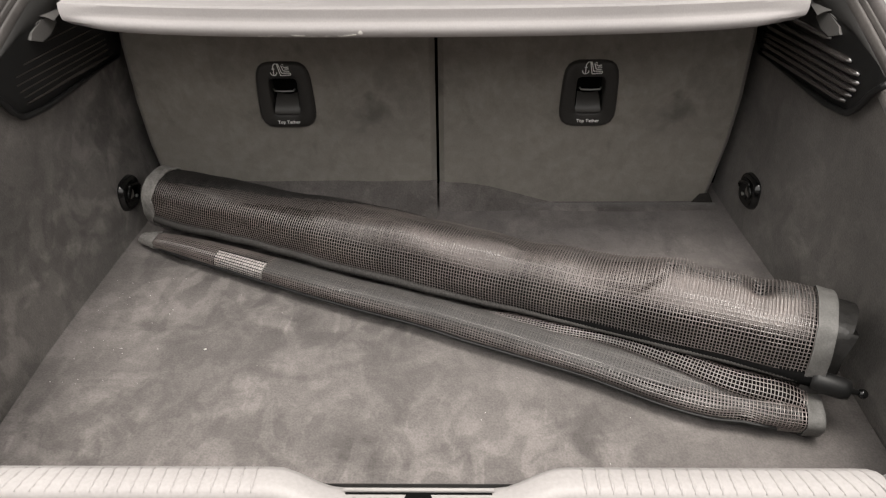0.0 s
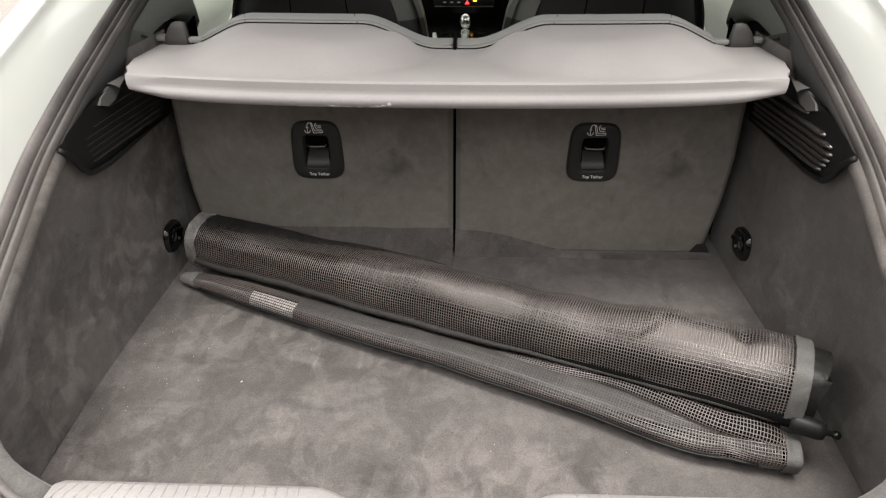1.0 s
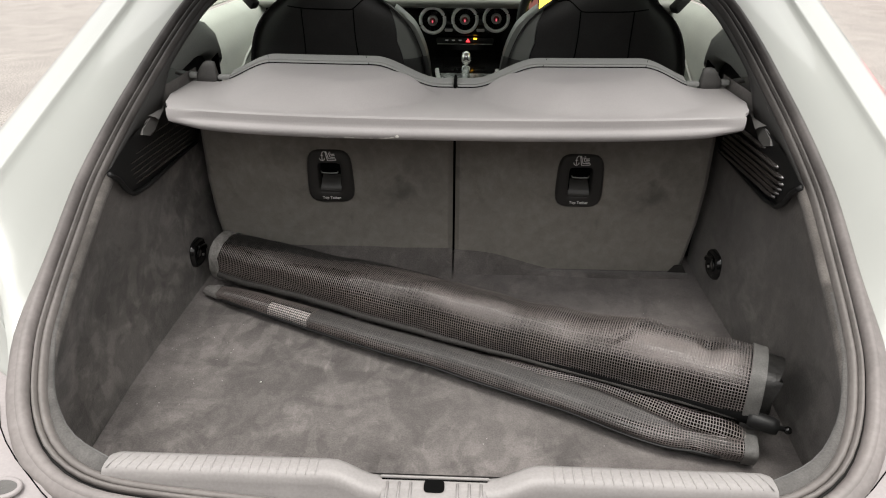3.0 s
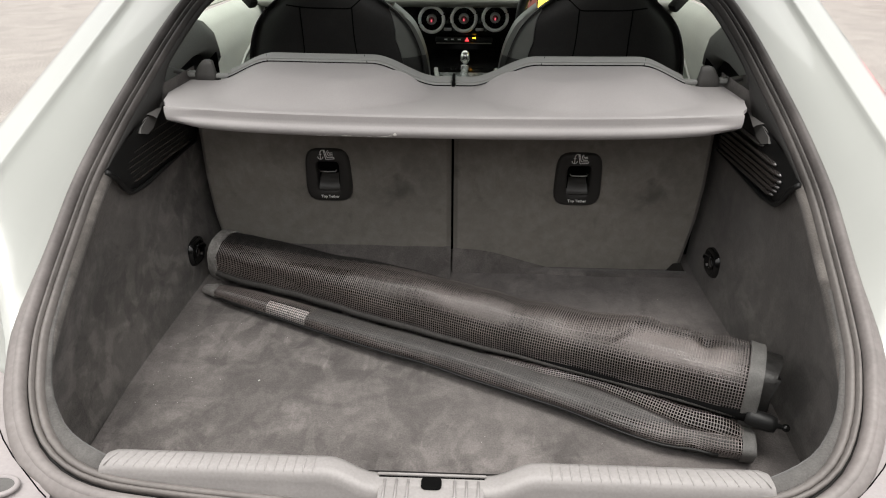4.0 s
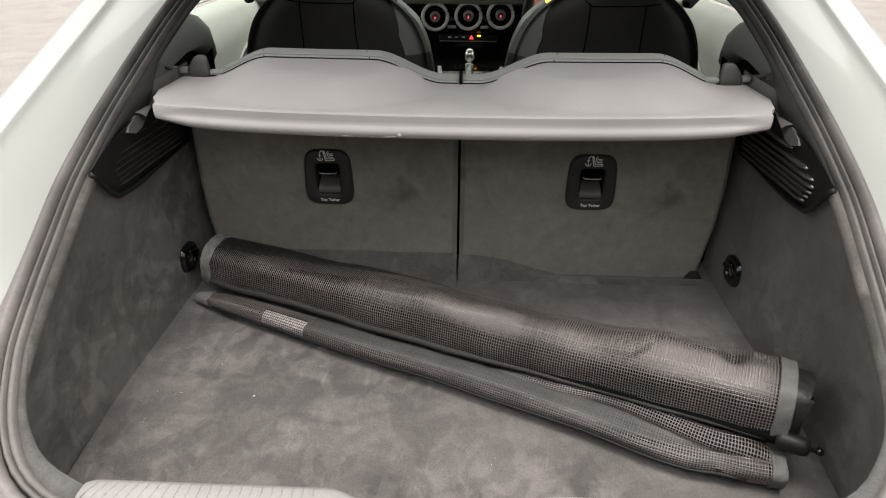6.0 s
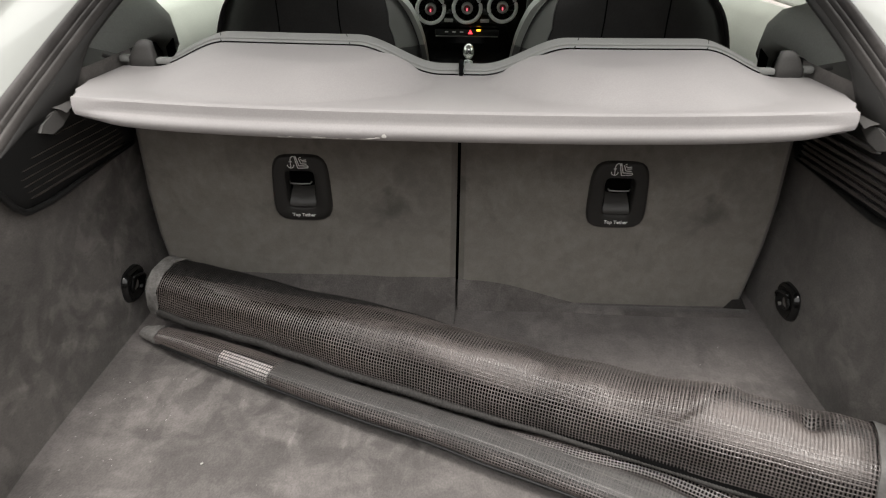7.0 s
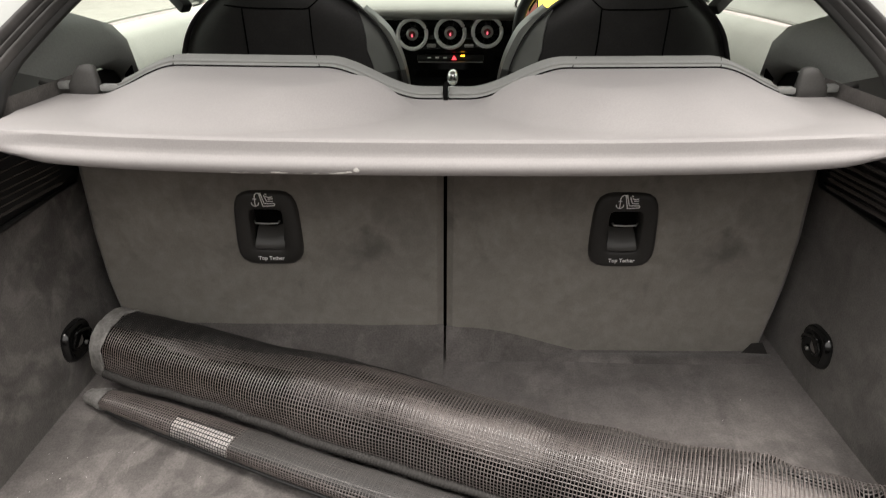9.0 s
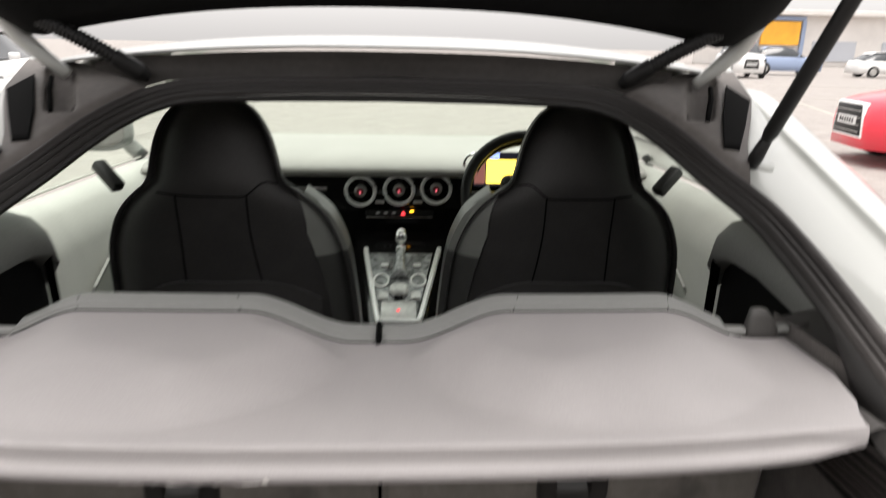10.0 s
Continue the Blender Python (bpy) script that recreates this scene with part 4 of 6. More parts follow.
# forward edge strip, in two halves that meet at the middle seam
for sx in (-1, 1):
    rings = []
    for x in np.linspace(0.004, 0.425, 60):
        z = shelf_z(x, 1.292) + 0.001
        rings.append([Vector((sx * x, yy, z + dz)) - so for yy, dz in ((1.287, -0.004), (1.289, 0.0015), (1.298, 0.0045), (1.316, 0.0092), (1.322, 0.0090), (1.326, 0.005), (1.326, -0.004), (1.322, -0.02))])
    v, f = loft(rings, False)
    part("edge_strip", mesh_of("edge_strip", v, f, SHELF_EDGE), shelf, "padded strip along the forward edge of the shelf")
    path = [Vector((sx * x, 1.2875, shelf_z(x, 1.2875) + 0.001)) - so for x in np.linspace(0.004, 0.425, 60)]
    part("strip_piping", tube("strip_piping", [q + Vector((0, 0.0075, 0.0045)) for q in path], 0.0019, SHELF_EDGE, 6), shelf, "fine piping on the strip")
    part("edge_groove", tube("edge_groove", path, 0.0011, VOID, 6), shelf, "dark seam line")
    for x in (0.160, 0.346):
        z = shelf_z(x, 1.292) + 0.001
        path = [Vector((sx * (x + 0.003 * k), 1.288 + 0.0095 * k, shelf_z(x + 0.003 * k, 1.292) + 0.0014 + 0.0027 * k)) - so for k in range(4)]
        part("strip_joint", tube("strip_joint", path, 0.0011, VOID, 6), shelf, "dark joint in the strip")
    part("end_clip", rbox("end_clip", (0.028, 0.014, 0.009), SHELF_EDGE, 0.003, 2, Vector((sx * 0.436, 1.300, 1.031)) - so), shelf, "pale end clip of the strip")
    # hinge post with rounded top
    prof = []
    for k in range(20):
        a = 2 * math.pi * k / 20
        prof.append((0.018 * math.copysign(abs(math.cos(a)) ** 0.5, math.cos(a)), 0.009 * math.copysign(abs(math.sin(a)) ** 0.5, math.sin(a))))
    ringz = []
    for z, s, lean in ((1.020, 1.15, 0), (1.036, 1.08, 0.0), (1.050, 0.80, 0.003), (1.0585, 0.58, 0.006), (1.0605, 0.30, 0.006)):
        ringz.append([Vector((sx * (0.470 + a * s - lean), 1.300 + b * s, z)) - so for a, b in prof])
    v, f = loft(ringz, True, True)
    part("hinge_post", mesh_of("hinge_post", v, f, POST), shelf, "dark rounded hinge post")
    cord = [Vector((sx * x, y, z)) - so for x, y, z in ((0.487, 1.305, 1.033), (0.505, 1.310, 1.036), (0.520, 1.312, 1.030), (0.535, 1.308, 1.036))]
    part("lift_arm", tube("lift_arm", cord, 0.0032, LEDGE, 8), shelf, "short grey lifting arm")
    part("arm_clip", rbox("arm_clip", (0.016, 0.013, 0.010), SHELF_EDGE, 0.003, 2, Vector((sx * 0.497, 1.301, 1.034)) - so), shelf, "pale clip beside the post")
part("middle_notch", tube("middle_notch", [Vector((0, 1.283, 1.020)) - so, Vector((0, 1.286, 1.026)) - so, Vector((0, 1.316, 1.035)) - so], 0.0028, VOID, 8), shelf, "dark notch at the middle of the edge")
# scrapes on the front lip
rnd = random.Random(11)
scrapes = [(-0.084, 0.006, 0.0022, -0.0275), (-0.092, 0.007, 0.0008, -0.0300)]
scrapes += [(rnd.uniform(-0.215, -0.098), rnd.uniform(0.003, 0.013), rnd.uniform(0.0003, 0.0007), rnd.uniform(-0.0335, -0.0300)) for k in range(14)]
for x, w, h, dz in scrapes:
    y = shelf_front(x)
    depth = float(np.interp(-dz, [0.0226, 0.0265, 0.0312, 0.0348], [-0.0056, -0.0060, -0.0040, 0.0010]))
    bm = bmesh.new()
    bmesh.ops.create_icosphere(bm, subdivisions=2, radius=1)
    for q in bm.verts:
        q.co = Vector((q.co.x * w * 0.5 * (1 + 0.6 * noise.noise(q.co * 2 + Vector((x * 90, 0, 0)))), q.co.y * 0.0008, q.co.z * h * (1 + 0.8 * noise.noise(q.co * 3 + Vector((x * 70, 0, 0))))))
    part("scrape", bm_mesh("scrape", bm, SCAR), shelf, "pale scraped spot on the shelf lip", Matrix.Translation(Vector((x, y + depth, shelf_z(x, y) + dz)) - so))

# ---------- rolled net deflector ----------
roll = thing("rolled_mesh_screen", "black mesh screen rolled up, on the boot floor", "mesh screen", at=(0, 1.0, 0.62))
ro = Vector((0, 1.0, 0.62))


def roll_surface(stations, squash, wob, seed, dents=(), fold=None):
    """stations: rows of x, y, z of the axis, half depth, half height. Gives a function of (along, around)."""
    st = spline(stations, 160)
    seg = np.r_[0, np.cumsum(np.linalg.norm(np.diff(st[:, :3], axis=0), axis=1))]
    length = seg[-1]
    known = {}
    def at(s, a, inset=0.0):
        if s not in known:
            row = [float(np.interp(s * length, seg, st[:, k])) for k in range(5)]
            nxt = np.array([np.interp(min(s * length + 0.01, length), seg, st[:, k]) for k in range(3)])
            prv = np.array([np.interp(max(s * length - 0.01, 0), seg, st[:, k]) for k in range(3)])
            d = Vector(nxt - prv).normalized()
            side = Vector((d.y, -d.x, 0)).normalized()
            up = side.cross(d)
            if s > 1:
                row[:3] = [c + e * (s - 1) * length for c, e in zip(row[:3], d)]
            known[s] = (row, side, up if up.z > 0 else -up)
        row, side, up = known[s]
        c, q = math.cos(a), math.sin(a)
        r = (abs(c) ** squash + abs(q) ** squash) ** (-1 / squash)
        n_ = wob * (noise.noise(Vector((s * 7, c * 1.1, q * 1.1 + seed))) + 0.35 * noise.noise(Vector((s * 19, c * 2.2, q * 2.2 + seed))))
        for ds, da, ws, wa, depth in dents:
            n_ += depth * math.exp(-((s - ds) / ws) ** 2 - ((a - radians(da)) / radians(wa)) ** 2)
        if fold:
            n_ += fold(s, math.degrees(a))
        return Vector(row[:3]) + side * (r * c * (row[3] - inset) * (1 + n_)) + up * (r * q * (row[4] - inset) * (1 + n_))
    return at, length


def strands(name, at, s0, s1, a0, a1, ns, na, wide, material, inset=0.0, keep=None, along=1.0, shift=0.0, thin=None):
    """Open netting of round strands on a rolled surface; wide: strand width in metres; keep(s, a): its share of that width at a place; thin(s, a): the same for the lengthwise strands alone."""
    ss = [s0 + (s1 - s0) * (i + shift) / ns for i in range(ns + 1)]
    aa = [a0 + (a1 - a0) * (j + shift) / na for j in range(na + 1)]
    p = np.array([[at(s, a + 0.035 * noise.noise(Vector((s * 9, a * 0.8, 5 + shift * 9))), inset) for a in aa] for s in ss])
    ts, ta = np.gradient(p, axis=0), np.gradient(p, axis=1)
    ts /= np.linalg.norm(ts, axis=2, keepdims=True)
    ta /= np.linalg.norm(ta, axis=2, keepdims=True)
    nn = np.cross(ta, ts)
    nn /= np.linalg.norm(nn, axis=2, keepdims=True)
    mid = p.mean(axis=1, keepdims=True)
    nn *= np.sign((nn * (p - mid)).sum(axis=2, keepdims=True))
    here = np.array([[1.0 if keep is None else float(keep(s, a)) for a in aa] for s in ss])
    share = here[:, :, None]
    v, f = [], []
    o = np.array(ro)
    for side, width, lift, first in ((ts, wide, 0.45, True), (ta, wide * along, 0.30, False)):
        width = width * share
        if thin and not first:
            width = width * np.array([[thin(s, a) for a in aa] for s in ss])[:, :, None]
        rails = np.stack([p - side * width / 2 - nn * width * 0.15, p + nn * width * lift, p + side * width / 2 - nn * width * 0.15], axis=2) - o
        base = len(v)
        v += rails.reshape(-1, 3).tolist()
        for i in range(ns + 1 if first else ns):
            for j in range(na if first else na + 1):
                if here[i, j] < 0.02:
                    continue
                q0 = base + (i * (na + 1) + j) * 3
                q1 = q0 + 3 if first else q0 + (na + 1) * 3
                f += [(q0, q0 + 1, q1 + 1, q1), (q0 + 1, q0 + 2, q1 + 2, q1 + 1)]
    return mesh_of(name, v, f, material)


def skin(name, at, s0, s1, a0, a1, ns, na, material, inset=0.0):
    rings = [[at(s0 + (s1 - s0) * i / ns, a0 + (a1 - a0) * j / na, inset) - ro for j in range(na + 1)] for i in range(ns + 1)]
    v, f = loft(rings, False)
    return mesh_of(name, v, f, material)


R1 = [(-0.462, 1.222, 0.690, 0.043, 0.046), (-0.40, 1.200, 0.688, 0.047, 0.047), (-0.25, 1.142, 0.684, 0.050, 0.050), (-0.05, 1.063, 0.682, 0.052, 0.054),
      (0.10, 1.005, 0.680, 0.054, 0.055), (0.20, 0.965, 0.678, 0.052, 0.053), (0.32, 0.918, 0.680, 0.057, 0.056), (0.43, 0.873, 0.682, 0.058, 0.058), (0.490, 0.850, 0.682, 0.056, 0.057)]
# sags and pinches in the rolled mesh: along, around, widths, depth
DENTS = ((0.61, 105, 0.035, 40, -0.20), (0.905, 108, 0.013, 20, -0.36), (0.80, 95, 0.05, 40, 0.07), (0.70, 45, 0.07, 18, -0.06), (0.77, 28, 0.06, 12, 0.05), (0.25, 80, 0.05, 30, -0.08), (0.42, 60, 0.06, 20, 0.05))


def step_fold(s, deg):
    """A layer that overlaps in a slanting ridge, then sinks back towards the open end."""
    e = s - (0.788 + 0.030 * (deg - 75) / 40 + 0.004 * math.sin(deg / 9))
    band = smooth01((deg - 38) / 24) * smooth01((140 - deg) / 30)
    rise = math.exp(min(e, 0.0) / 0.045) * (1 - smooth01(e / 0.011))
    return band * (0.125 * rise - 0.035 * math.exp(-((e + 0.085) / 0.03) ** 2) + 0.05 * math.exp(-((e - 0.055) / 0.030) ** 2 - ((deg - 45) / 16) ** 2))


at1, len1 = roll_surface(R1, 2.3, 0.10, 0.0, DENTS, step_fold)
A0, A1 = radians(-16), radians(200)


def wavy(s, k, seed):
    return noise.noise(Vector((s * k, seed, 2.7)))


def slack(s, a):
    """Lengthwise strands show less on the upper side, where the layers lie tight."""
    deg = math.degrees(a)
    start = 2 + 46 * smooth01((s - 0.18) / 0.34)
    return 1 - 0.72 * smooth01((deg - start - 12 * wavy(s, 5, 8)) / 26)


part("outer_mesh", strands("outer_mesh", at1, 0.020, 0.968, A0, A1, 246, 45, 0.00112, NET, 0.0, None, 0.90, 0.0, slack), roll, "black open mesh wrapped round the roll")
part("under_mesh", strands("under_mesh", at1, 0.024, 0.96, A0, A1, 240, 45, 0.00115, NET_UNDER, 0.0026, lambda s, a: a > radians(62 + 26 * wavy(s, 6, 1)), 1.0, 0.45), roll, "second mesh layer showing through")
# dense inner layer that lies against the mesh in places and thins out towards its edges


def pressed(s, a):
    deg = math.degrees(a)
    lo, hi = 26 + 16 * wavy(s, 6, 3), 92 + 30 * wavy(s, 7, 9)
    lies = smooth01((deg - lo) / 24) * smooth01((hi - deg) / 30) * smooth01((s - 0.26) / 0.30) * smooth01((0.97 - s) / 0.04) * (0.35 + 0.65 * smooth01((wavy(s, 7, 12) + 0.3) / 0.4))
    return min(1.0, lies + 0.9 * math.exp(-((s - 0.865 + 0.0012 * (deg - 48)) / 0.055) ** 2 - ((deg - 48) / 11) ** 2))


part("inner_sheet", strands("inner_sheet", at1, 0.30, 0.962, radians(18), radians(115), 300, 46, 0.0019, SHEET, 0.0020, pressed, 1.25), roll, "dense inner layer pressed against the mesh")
# solid skin coloured as the shade behind the strands
part("core", skin("core", at1, 0.0, 0.985, 0, 2 * math.pi, 60, 40, CORE, 0.0075), roll, "near-black core for the dark inside the roll")


def overlap_edge(s):
    return radians(62 + 118 * max(0.0, (s - 0.021) / 0.62) ** 1.4 + 9 * wavy(s, 14, 4))


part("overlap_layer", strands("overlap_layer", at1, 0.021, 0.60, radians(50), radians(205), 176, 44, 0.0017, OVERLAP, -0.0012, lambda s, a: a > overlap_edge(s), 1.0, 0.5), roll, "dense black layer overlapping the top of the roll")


def wrapped_band(name, at, s0, s1, a0, a1, material, lift, rag, label, crease=0.0006):
    """A strip of tape round the roll with uneven edges and creases."""
    rings = []
    for i in range(9):
        ring = []
        for j in range(61):
            a = a0 + (a1 - a0) * j / 60
            e = rag * (wavy(a, 2.3, 1 + s0) + 0.6 * wavy(a, 6.1, 3 + s0))
            s = s0 + e * 0.8 + (s1 - s0 + e * 0.5 * math.cos(3 * a)) * i / 8
            ring.append(at(s, a, -lift - crease * (noise.noise(Vector((s * 160, a * 5, 4))) + 0.8 * math.exp(-((i - 1) / 0.8) ** 2) + 0.8 * math.exp(-((i - 7) / 0.8) ** 2))) - ro)
        rings.append(ring)
    v, f = loft(rings, False)
    return part(name, bm_mesh(name, shell(v, f, 0.0010), material), roll, label)


wrapped_band("binding", at1, -0.001, 0.022, radians(-58), radians(205), SILVER_BAND, 0.0024, 0.0035, "worn silver-grey binding at the narrow end", 0.0013)
wrapped_band("binding", at1, 0.964, 0.984, radians(-38), radians(190), BAND, 0.0022, 0.0008, "grey binding tape at the open end")
# layers that show inside the open end
rings = [[at1(0.970 + 0.046 * i / 6 * (1 - 0.55 * smooth01((j - 6) / 16)), radians(150 - 200 * j / 24), 0.003 + 0.004 * i / 6 + 0.003 * wavy(j * 0.3, 1, i * 0.2)) - ro for j in range(25)] for i in range(7)]
v, f = loft(rings, False)
part("end_flap", bm_mesh("end_flap", shell(v, f, 0.0012), FOLD), roll, "loose black inner flap at the open end")
rings = [[at1(0.966 + 0.034 * i / 5, radians(170 - 250 * j / 30), 0.018 + 0.004 * wavy(j * 0.25, 1, 6)) - ro for j in range(31)] for i in range(6)]
v, f = loft(rings, False)
part("end_layer", bm_mesh("end_layer", shell(v, f, 0.0012), FOLD), roll, "inner layer rolled up at the open end")
part("piping", tube("piping", [at1(0.02 + 0.945 * k / 980, radians(-19), -0.002) - ro for k in range(981)], [(1.0 if k % 4 < 2 else 0.82) * (0.0066 - 0.0032 * smooth01((k - 380) / 330)) for k in range(981)], CORD, 10), roll, "corded black edge along the roll")

R2 = [(-0.487, 1.168, 0.638, 0.008, 0.0052), (-0.455, 1.156, 0.642, 0.016, 0.0095), (-0.400, 1.132, 0.644, 0.020, 0.0138), (-0.300, 1.091, 0.642, 0.022, 0.0155), (-0.150, 1.026, 0.639, 0.024, 0.0181),
      (0.020, 0.961, 0.635, 0.026, 0.0189), (0.180, 0.894, 0.629, 0.029, 0.0180), (0.320, 0.832, 0.623, 0.032, 0.0175), (0.410, 0.806, 0.622, 0.032, 0.0185), (0.482, 0.792, 0.620, 0.028, 0.0175)]
at2, len2 = roll_surface(R2, 2.4, 0.10, 7.0, ((0.86, 70, 0.04, 30, -0.22), (0.79, 40, 0.03, 30, 0.10), (0.895, 25, 0.020, 45, -0.22), (0.93, 60, 0.015, 25, 0.14)))
part("flap_mesh", strands("flap_mesh", at2, 0.02, 0.96, radians(-60), radians(190), 250, 24, 0.00115, NET, 0.0, lambda s, a: not (0.158 < s < 0.243 and radians(-14) < a < radians(76))), roll, "black mesh folded along the front of the roll")
part("flap_under", strands("flap_under", at2, 0.03, 0.95, radians(10), radians(120), 240, 14, 0.0011, NET_UNDER, 0.0022, None, 1.0, 0.4), roll, "second mesh layer of the flap")
part("flap_core", skin("flap_core", at2, 0.0, 0.977, 0, 2 * math.pi, 60, 24, CORE, 0.0042), roll, "near-black core for the dark inside the flap")
wrapped_band("flap_binding", at2, 0.957, 0.975, radians(-70), radians(130), BAND, 0.0018, 0.0010, "grey binding tape on the folded flap")
wrapped_band("flap_tip", at2, 0.0, 0.036, radians(-80), radians(220), SILVER_BAND, 0.0010, 0.0040, "worn grey tip of the flap", 0.0011)
part("patch_tape", skin("patch_tape", at2, 0.158, 0.245, radians(-14), radians(76), 30, 14, PATCHM, 0.0004), roll, "pale patch behind the mesh")
part("patch_mesh", strands("patch_mesh", at2, 0.158, 0.245, radians(-14), radians(76), 22, 7, 0.0009, OVERLAP, -0.0010, None, 1.4), roll, "black strands over the pale patch")
part("dense_weave", strands("dense_weave", at2, 0.250, 0.93, radians(30), radians(128), 300, 22, 0.0007, WEAVE, -0.0004, lambda s, a: smooth01((math.degrees(a) - 28 - 40 * smooth01((s - 0.72) / 0.2)) / 26), 2.3), roll, "dense weave along the top of the flap")
R3 = [(-0.02, 0.982, 0.645, 0.005, 0.003), (0.10, 0.946, 0.646, 0.009, 0.006), (0.16, 0.924, 0.646, 0.011, 0.008), (0.25, 0.896, 0.646, 0.015, 0.010), (0.365, 0.828, 0.642, 0.019, 0.013), (0.415, 0.811, 0.638, 0.022, 0.015), (0.440, 0.804, 0.633, 0.020, 0.012)]
at3, len3 = roll_surface(R3, 2.2, 0.08, 3.0)
part("strip_mesh", strands("strip_mesh", at3, 0.0, 1.0, radians(-50), radians(150), 122, 11, 0.0011, NET), roll, "open mesh strip folded out between the rolls")
part("strip_core", skin("strip_core", at3, 0.0, 0.99, 0, 2 * math.pi, 30, 16, CORE, 0.0025), roll, "near-black core for the dark inside the strip")
part("flap_cord", tube("flap_cord", [at2(0.05 + 0.88 * k / 50, radians(-18), -0.002) - ro for k in range(51)], 0.0022, BLACK, 8), roll, "corded edge of the flap")
rod = [(-0.15, 1.064, 0.660), (0.15, 0.941, 0.662), (0.36, 0.850, 0.664), (0.455, 0.805, 0.664)]
part("rod", tube("rod", [Vector(p) - ro for p in rod], 0.0105, DULL, 12), roll, "black tension rod between the layers")
tip = [Vector(p) - ro for p in ((0.444, 0.8085, 0.664), (0.449, 0.8060, 0.664), (0.474, 0.7950, 0.662), (0.481, 0.7915, 0.662), (0.483, 0.7905, 0.662), (0.490, 0.7875, 0.662))]
part("rod_end", tube("rod_end", tip, [0.0115, 0.0130, 0.0130, 0.011, 0.004, 0.0035], BLACK, 14), roll, "black rubber end cap of the rod")
bm = bmesh.new()
bmesh.ops.create_icosphere(bm, subdivisions=3, radius=0.0058)
part("end_ball", bm_mesh("end_ball", bm, GLOSS), roll, "glossy black ball on the rod end", Matrix.Translation(Vector((0.493, 0.786, 0.662)) - ro))

# white crumbs on the carpet
bm = bmesh.new()
rnd = random.Random(5)
for k in range(62):
    if k < 38:
        x, y = -0.50 + abs(rnd.gauss(0, 0.06)), rnd.uniform(0.86, 1.08)
    else:
        x, y = rnd.uniform(-0.5, 0.45), rnd.uniform(0.68, 1.2)
    s = rnd.uniform(0.0002, 0.0005)
    if k == 60:
        x, y, s = -0.313, 0.923, 0.0014
    m4 = Matrix.Translation((x, y, floor_z(y) + 0.002)) @ Matrix.Rotation(rnd.uniform(0, 3), 4, "Z") @ Matrix.Diagonal((s * rnd.uniform(1, 2.5), s, s, 1))
    bmesh.ops.create_icosphere(bm, subdivisions=1, radius=1, matrix=m4)
crumbs = part("crumbs", bm_mesh("crumbs", bm, SCAR))
tagged(crumbs, "small white crumbs scattered on the boot carpet", "crumbs", kind="stuff")

# ---------- tailgate and its fittings ----------
gate = part("tailgate", None, car, "open tailgate with a black lining")
HINGE, ANG = Vector((0, 1.715, 1.424)), radians(38)
g_along = Vector((0, -math.cos(ANG), math.sin(ANG)))
g_in = Vector((0, -math.sin(ANG), -math.cos(ANG)))


def gate_pt(x, s, lift=0.0):
    """x across, s metres from the hinge along the gate, lift towards its inner face."""
    sag = -0.057 * (abs(x) / 0.55) ** 2.4
    return HINGE + Vector((x, 0, sag)) + g_along * s + g_in * lift


def gate_half(s):
    return np.interp(s, [0, 0.03, 0.10, 0.40, 0.75, 1.0, 1.10], [0.535, 0.580, 0.608, 0.612, 0.57, 0.46, 0.40])


rings = []
for s in np.linspace(0, 1.10, 24):
    rings.append([gate_pt(u * gate_half(s), s, 0.0) for u in np.linspace(-1, 1, 31)])
v, f = loft(rings, False)
part("gate_skin", bm_mesh("gate_skin", shell(v, f, 0.005), PAINT), gate, "white outer skin of the tailgate")
rings = []
for s in np.linspace(0.005, 1.09, 30):
    edge = min(s / 0.05, (1.09 - s) / 0.05, 1)
    ring = []
    for u in np.linspace(-1, 1, 41):
        e = min((1 - abs(u)) / 0.08, 1)
        glass_in = smooth01((0.80 - abs(u)) / 0.06) * smooth01((s - 0.08) / 0.04) * smooth01((0.72 - s) / 0.05)
        ring.append(gate_pt(u * gate_half(s) * 0.995, s, 0.006 + 0.040 * smooth01(edge) * smooth01(e) - 0.026 * glass_in))
    rings.append(ring)
v, f = loft(rings, False)
part("gate_lining", bm_mesh("gate_lining", shell(v, f, 0.003), FELT), gate, "black inner lining with the sunken rear window")
rings = [[gate_pt(u * gate_half(s) * 0.78, s, 0.026) for u in np.linspace(-1, 1, 21)] for s in np.linspace(0.12, 0.68, 10)]
v, f = loft(rings, False)
part("rear_window", mesh_of("rear_window", v, f, PRIVACY), gate, "dark rear window glass")

